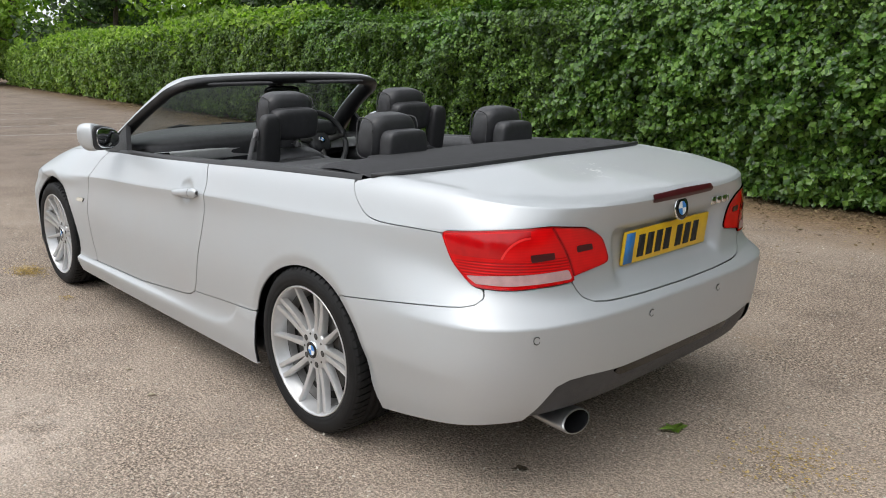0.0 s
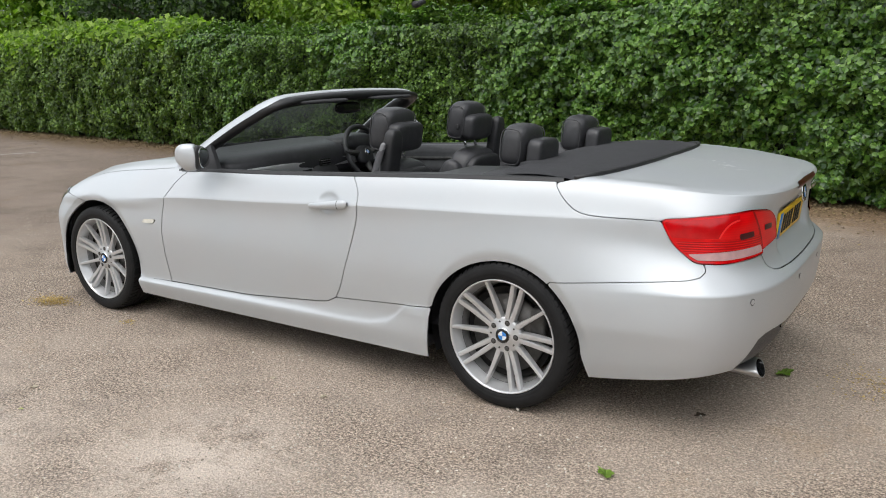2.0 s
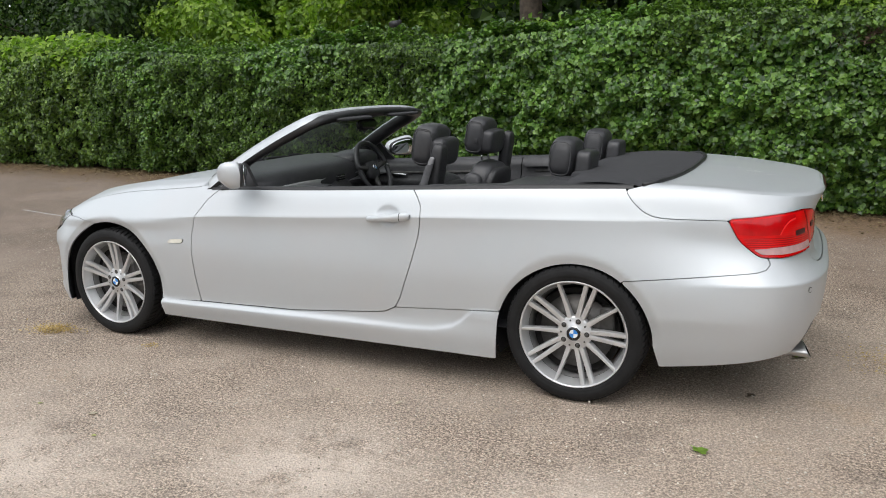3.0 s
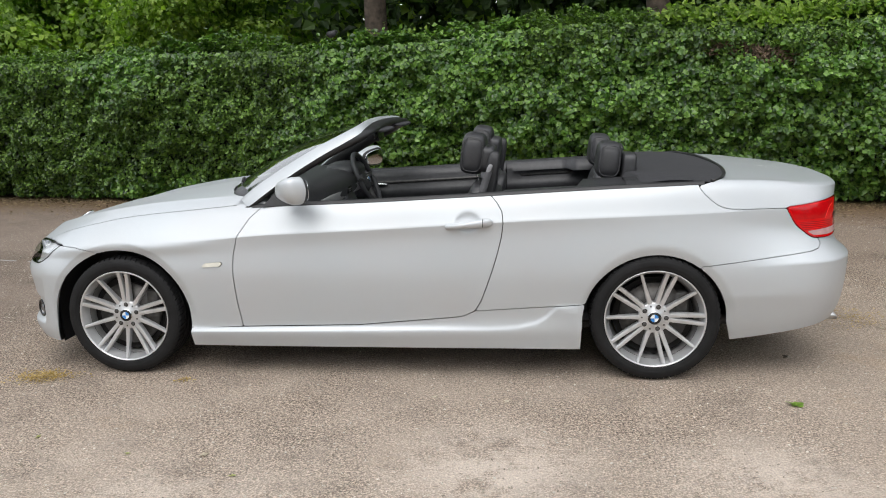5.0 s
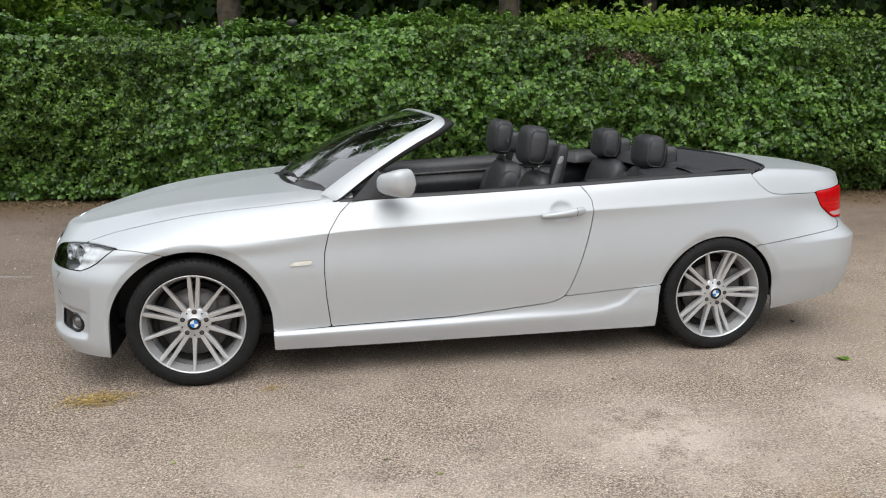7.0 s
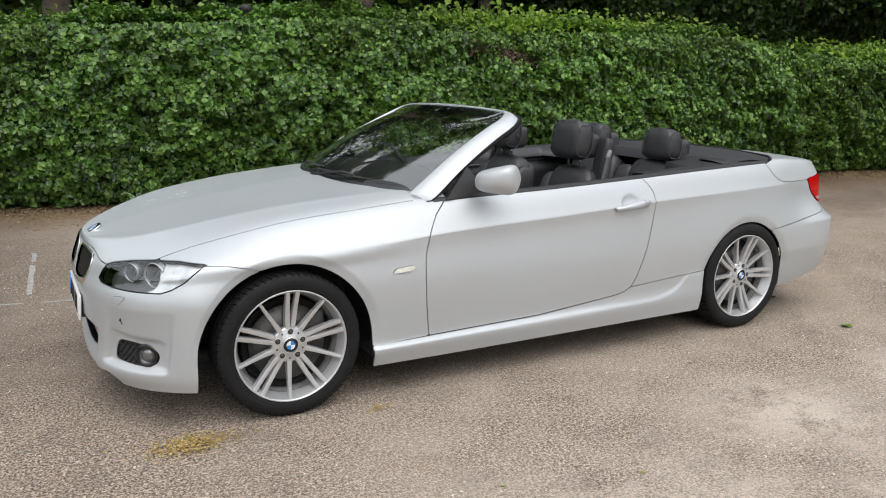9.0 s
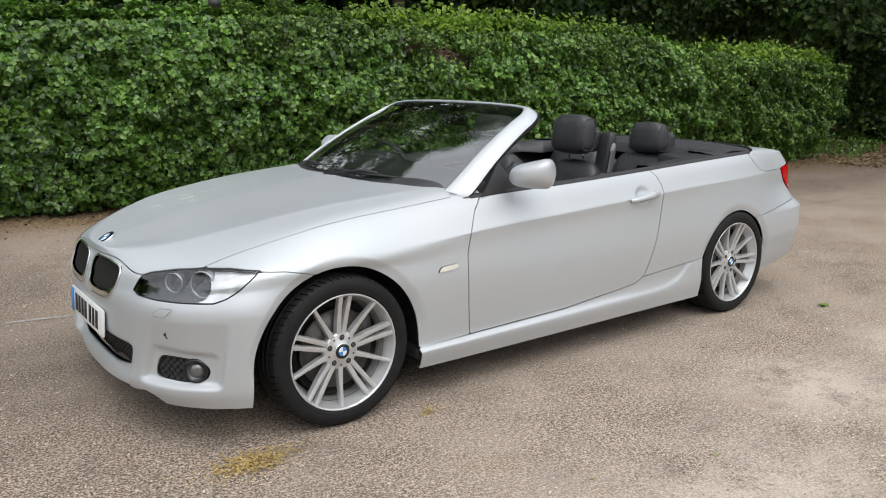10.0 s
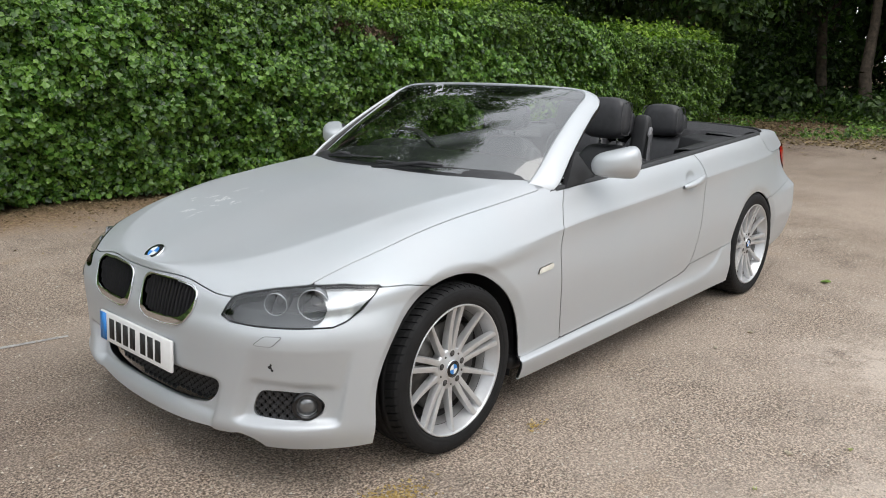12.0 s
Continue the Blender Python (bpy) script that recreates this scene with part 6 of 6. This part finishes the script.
for j, b in enumerate(base):
    y = b.y
    f = abs(y) / .72
    # the same fraction along the header
    ty = y * .597 / .72
    tx = -.150 + .008 * (abs(ty) / .6) ** 3
    tz = 1.289 - .022 * (abs(ty) / .6) ** 2.4
    cols.append([b.lerp(Vector((tx, ty, tz)), s) + Vector((-.028, 0, .043)) * (math.sin(math.pi * s) * (.35 + .65 * (1 - f ** 2.2))) for s in np.linspace(0, 1, 14)])
screen = part("windscreen", strip_bm(cols), GLASS, screen_frame, "curved clear windscreen")
screen.visible_shadow = False
shade = [[Vector((q.x + .006, q.y, q.z - .003)) for q in (c[-1], c[-2], c[-2].lerp(c[-3], .3))] for c in cols]
part("sun_band", strip_bm(shade), BLACK, screen_frame, "dark band along the screen's top")
# dark cowl behind the bonnet
rows = [[(float(cowl_x(np.array(abs(y)))) - .03, y, .925 - .05 * (abs(y) / .72) ** 2), (float(cowl_x(np.array(abs(y)))) + .03, y, .935 - .06 * (abs(y) / .72) ** 2),
         (float(cowl_x(np.array(abs(y)))) + .12, y, .93 - .06 * (abs(y) / .72) ** 2)] for y in np.linspace(-.72, .72, 30)]
part("cowl", strip_bm(rows), PLASTIC, car, "black plastic scuttle panel")
for y0, y1 in ((.62, .02), (.02, -.56)):
    pts = []
    for t in np.linspace(0, 1, 14):
        y = y0 + (y1 - y0) * t
        f = 1 - abs(y) / .735
        bx = float(cowl_x(np.array(abs(y))))
        pts.append((bx + .030 + .030 * t, y, .957 + .012 * t - .045 * (abs(y) / .74) ** 2))
    wiper = part("wiper", tube_bm(pts, .009, 6), PLASTIC, car, "black windscreen wiper")
    part("wiper_arm", tube_bm([(pts[0][0] - .05, pts[0][1] - .02, pts[0][2] - .02), (pts[6][0] - .004, pts[6][1], pts[6][2] + .016), (pts[8][0], pts[8][1], pts[8][2] + .01)], .008, 6), PLASTIC, wiper)


# ---- cabin ----
part("cabin_floor", box_bm(2.3, 1.5, .04, .01, 2, (.35, 0, .30)), FABRIC, car)
part("bulkhead", box_bm(.06, 1.46, .55, .02, 2, (-.78, 0, .60)), PLASTIC, car)
part("rear_bulkhead", box_bm(.06, 1.40, .60, .02, 2, (1.42, 0, .62)), FABRIC, car)
for sgn in (-1, 1):
    def card(x0, x1, name, label):
        rows = []
        for x in np.linspace(x0, x1, 26):
            w, z = float(LEVELS[7].w(x)), float(LEVELS[7].z(x))
            rows.append([(x, sgn * (w - .046), z + .006), (x, sgn * (w - .075), z + .002), (x, sgn * (w - .105), z - .045), (x, sgn * (w - .098), z - .10), (x, sgn * (w - .125), z - .125),
                         (x, sgn * (w - .13), z - .17), (x, sgn * (w - .10), z - .21), (x, sgn * (w - .09), .32), (x, sgn * (w + .02), .30)])
        return part(name, strip_bm(rows), LEATHER, car, label)
    c = card(-.70, .60, "door_card", "black padded door lining with a pale trim strip")
    q = card(.606, 1.40, "side_lining", "black padded side lining beside the rear seats")
    for host, x0, x1 in ((c, -.52, .50), (q, .70, 1.05)):
        rows = []
        for x in np.linspace(x0, x1, 20):
            w, z = float(LEVELS[7].w(x)), float(LEVELS[7].z(x))
            rows.append([(x, sgn * (w - .100), z - .070), (x, sgn * (w - .109), z - .074), (x, sgn * (w - .109), z - .086), (x, sgn * (w - .098), z - .092)])
        part("trim_strip", strip_bm(rows), DARK_METAL, host, "satin grey trim strip")
    part("lock_button", cushion_bm(.030, .006, .016, 4, (1.0, sgn * (float(LEVELS[7].w(1.0)) - .100), .905)), DARK_METAL, q)
    o = part("inner_handle", cushion_bm(.055, .012, .012, 3, (-.28, sgn * (float(LEVELS[7].w(-.28)) - .118), .805)), CHROME, c, "chrome inner door handle")

dash = part("dashboard", cushion_bm(.29, .70, .118, 3.4, (-.62, 0, .862), None, 48, 20), LEATHER, car, "black moulded dashboard")
part("binnacle", cushion_bm(.12, .19, .06, 2.6, (-.44, .36, .945)), LEATHER, dash, "hooded instrument binnacle")
part("trim_panel", box_bm(.02, 1.34, .060, .008, 2, (-.342, -.02, .856)), ALLOY, dash, "satin silver dashboard trim")
for y in (-.63, 0.0):
    vent = part("air_vent", box_bm(.03, .10, .045, .008, 2, (-.338, y, .862)), BLACK, dash)
    for k in range(3):
        part("vane", box_bm(.008, .085, .003, 0, 1, (-.321, y, .848 + k * .013)), DARK_METAL, vent)
part("centre_console", cushion_bm(.45, .10, .14, 4, (0.0, 0, .52)), PLASTIC, car, "black centre console between the seats")
part("centre_stack", cushion_bm(.09, .13, .16, 4, (-.36, 0, .70), (0, -18, 0)), PLASTIC, dash)
part("gear_lever", cushion_bm(.025, .022, .04, 2.4, (-.12, 0, .70)), LEATHER, car)

# steering wheel on the car's right
m = Matrix.Translation((-.30, .36, .885)) @ Euler((0, radians(-24), 0)).to_matrix().to_4x4()
ring = [(0, .178 * math.cos(t), .178 * math.sin(t)) for t in np.linspace(0, 2 * math.pi, 48, endpoint=False)]
steer = part("steering_wheel", tube_bm(ring, .0165, 12, True), LEATHER, car, "black leather steering wheel on the right-hand side")
steer.matrix_local = m
part("airbag_pad", cushion_bm(.03, .075, .065, 2.8, (-.02, 0, -.005)), PLASTIC, steer)
for a in (8, 172, 270):
    t = radians(a)
    part("spoke", tube_bm([(-.02, .05 * math.cos(t), .05 * math.sin(t)), (-.012, .11 * math.cos(t), .11 * math.sin(t)), (0, .17 * math.cos(t), .17 * math.sin(t))], [.024, .018, .014], 8), DARK_METAL, steer)
roundel(steer, .022, Matrix.Translation((.010, 0, 0)) @ Euler((0, radians(90), 0)).to_matrix().to_4x4())
part("column", tube_bm([(-.03, 0, 0), (-.22, 0, -.02)], .035, 12), PLASTIC, steer)
for d in (-1, 1):
    part("stalk", tube_bm([(-.05, d * .03, 0), (-.06, d * .16, .02)], .008, 8), PLASTIC, steer)

# rear-view mirror
rv = part("interior_mirror", cushion_bm(.018, .11, .033, 3, (-.13, 0, 1.19)), BLACK, car, "black interior mirror under the screen frame")
part("stem", tube_bm([(-.14, 0, 1.20), (-.18, 0, 1.255)], .012, 8), PLASTIC, rv)
part("sensor_pod", cushion_bm(.035, .05, .03, 2.6, (-.20, 0, 1.245)), PLASTIC, rv)
for sgn in (-1, 1):
    part("sun_visor", cushion_bm(.07, .19, .009, 5, (-.072, sgn * .30, 1.245), (0, 6, 0)), FABRIC, screen_frame)


def piping(parent, cx, cz, hx, hz, y, tilt, sgn):
    """A stitched seam round a headrest's side."""
    pts = []
    for t in np.linspace(0, 2 * math.pi, 36, endpoint=False):
        c, q = math.cos(t), math.sin(t)
        a, b = hx * math.copysign(abs(c) ** .55, c), hz * math.copysign(abs(q) ** .55, q)
        pts.append((cx + a * math.cos(tilt) + b * math.sin(tilt), y, cz - a * math.sin(tilt) + b * math.cos(tilt)))
    return part("piping", tube_bm(pts, .0028, 6, True), STITCH, parent)


def front_seat(sgn):
    s = new("front_seat")
    s.parent = car
    tagged(s, "black leather front seat with a separate headrest and belt")
    s.location = (.22, sgn * .355, .33)
    part("seat_base", cushion_bm(.27, .25, .09, 4, (.0, 0, .11)), LEATHER, s)
    for d in (-1, 1):
        part("base_bolster", cushion_bm(.26, .05, .075, 3, (.0, d * .21, .17)), LEATHER, s)
    part("backrest", cushion_bm(.085, .215, .27, 4, (.245, 0, .36), (0, 14, 0), taper=.12), LEATHER, s)
    for d in (-1, 1):
        part("back_bolster", cushion_bm(.075, .05, .235, 3, (.225, d * .20, .34), (0, 14, 0)), LEATHER, s)
    part("back_shell", cushion_bm(.035, .20, .225, 4, (.32, 0, .37), (0, 14, 0), taper=.1), PLASTIC, s)
    # shoulder tower that carries the belt, on the outer side
    tower = part("belt_tower", cushion_bm(.034, .050, .15, 4, (.345, sgn * .155, .645), (0, 10, 0)), PLASTIC, s, "black belt tower on the seat's shoulder")
    part("belt_guide", cushion_bm(.013, .010, .028, 3, (.340, sgn * .214, .705), (0, 24, 0)), GUIDE, tower, "grey belt guide")
    belt = []
    for t in np.linspace(0, 1, 10):
        x, y, z = .338 - .12 * t, sgn * (.220 + .037 * t), .695 - .41 * t ** 1.1
        belt.append([(x - .022, y, z - .006), (x + .022, y, z + .006), (x + .022, y + sgn * .003, z + .006), (x - .022, y + sgn * .003, z - .006)])
    part("seat_belt", strip_bm(belt, True), BELT, s, "grey webbing belt")
    head = part("headrest", cushion_bm(.068, .135, .112, 3.8, (.245, 0, .775), (0, 8, 0), taper=.08), LEATHER, s, "padded black leather headrest")
    part("head_back", cushion_bm(.045, .118, .072, 4.5, (.318, 0, .745), (0, 8, 0)), LEATHER, head)
    part("head_button", cushion_bm(.012, .006, .016, 3, (.265, sgn * -.134, .75)), PLASTIC, head)
    for d in (-1, 1):
        piping(head, .245, .775, .054, .090, d * .119, radians(8), sgn)
    for d in (-1, 1):
        part("post", tube_bm([(.275, d * .055, .60), (.265, d * .055, .70)], .007, 8), CHROME, head)
    return s


front_seat(-1)
front_seat(1)
bench = new("rear_bench")
bench.parent = car
tagged(bench, "black leather rear seats with two headrests")
part("bench_base", cushion_bm(.25, .58, .09, 5, (.93, 0, .47)), LEATHER, bench)
for sgn in (-1, 1):
    part("backrest", cushion_bm(.085, .235, .27, 4.5, (1.17, sgn * .30, .69), (0, 15, 0)), LEATHER, bench)
    part("seam", cushion_bm(.006, .006, .22, 3, (1.10, sgn * .17, .72), (0, 15, 0)), STITCH, bench)
    head = part("headrest", cushion_bm(.066, .135, .098, 3.6, (1.19, sgn * .325, 1.055), (0, 6, 0), taper=.16), LEATHER, bench, "padded black rear headrest")
    for d in (-1, 1):
        piping(head, 1.19, 1.055, .052, .080, sgn * .325 + d * .117, radians(6), sgn)
    part("post", tube_bm([(1.20, sgn * .325, .90), (1.195, sgn * .325, .98)], .008, 8), CHROME, head)
    part("roll_bar_cover", cushion_bm(.040, .108, .105, 6, (1.292, sgn * .325, .985), (0, 4, 0), taper=.08), LEATHER, bench, "black block cover behind the rear headrest")
part("bench_centre", cushion_bm(.07, .075, .22, 4, (1.18, 0, .68), (0, 15, 0)), LEATHER, bench)

# black cover over the stowed roof
top_z = lambda x, y: float(np.interp(abs(y), [0, .35, .70, .80], [float(LEVELS[10].z(x)), float(LEVELS[9].z(x)), float(LEVELS[8].z(x)), float(LEVELS[7].z(x))])) + .004
rows = []
for y in np.linspace(-.765, .765, 61):
    xe = float(deck_x(np.array(abs(y)))) - .004
    x0 = 1.235 + .05 * (abs(y) > .5)
    row = []
    for t in np.linspace(0, 1, 18):
        x = x0 + (xe - x0) * t
        puff = .012 * math.sin(math.pi * t) - .010 * (1 - t) ** 2 + .003 * math.sin(9 * x + 5 * y)
        row.append((x, y, top_z(x, y) + puff - (.05 if t == 0 else 0)))
    rows.append(row)
cover = part("roof_cover", strip_bm(rows), FABRIC, car, "black fabric cover over the stowed roof")
edge = [(float(deck_x(np.array(abs(y)))), y, top_z(float(deck_x(np.array(abs(y)))), y) + .002) for y in np.linspace(-.762, .762, 70)]
part("edge_seal", tube_bm(edge, .009, 8), RUBBER, cover, "black rubber seal round the cover")
for sgn in (-1, 1):
    rows = []
    for x in np.linspace(.64, 1.25, 16):
        w, z = float(LEVELS[7].w(x)), float(LEVELS[7].z(x))
        rows.append([(x, sgn * (w - .03), z + .012), (x, sgn * (w - .07), z + .012), (x, sgn * (w - .13 - .16 * (x > 1.03)), z + .006 + .012 * (x > 1.03)), (x, sgn * (w - .145 - .16 * (x > 1.03)), z - .05)])
    part("side_shelf", strip_bm(rows), LEATHER, car, "black padded shelf along the side")
    rows = []
    for x in np.linspace(1.24, 1.55, 12):
        w, z = float(LEVELS[7].w(x)), float(LEVELS[7].z(x))
        rows.append([(x, sgn * (w - .02), z + .006), (x, sgn * (w - .03), z + .015), (x, sgn * (w - .12), z + .024), (x, sgn * (w - .21), z + .027), (x, sgn * (w - .24), z - .02)])
    part("hinge_flap", strip_bm(rows), PLASTIC, cover, "black hinge flap at the cover's corner")
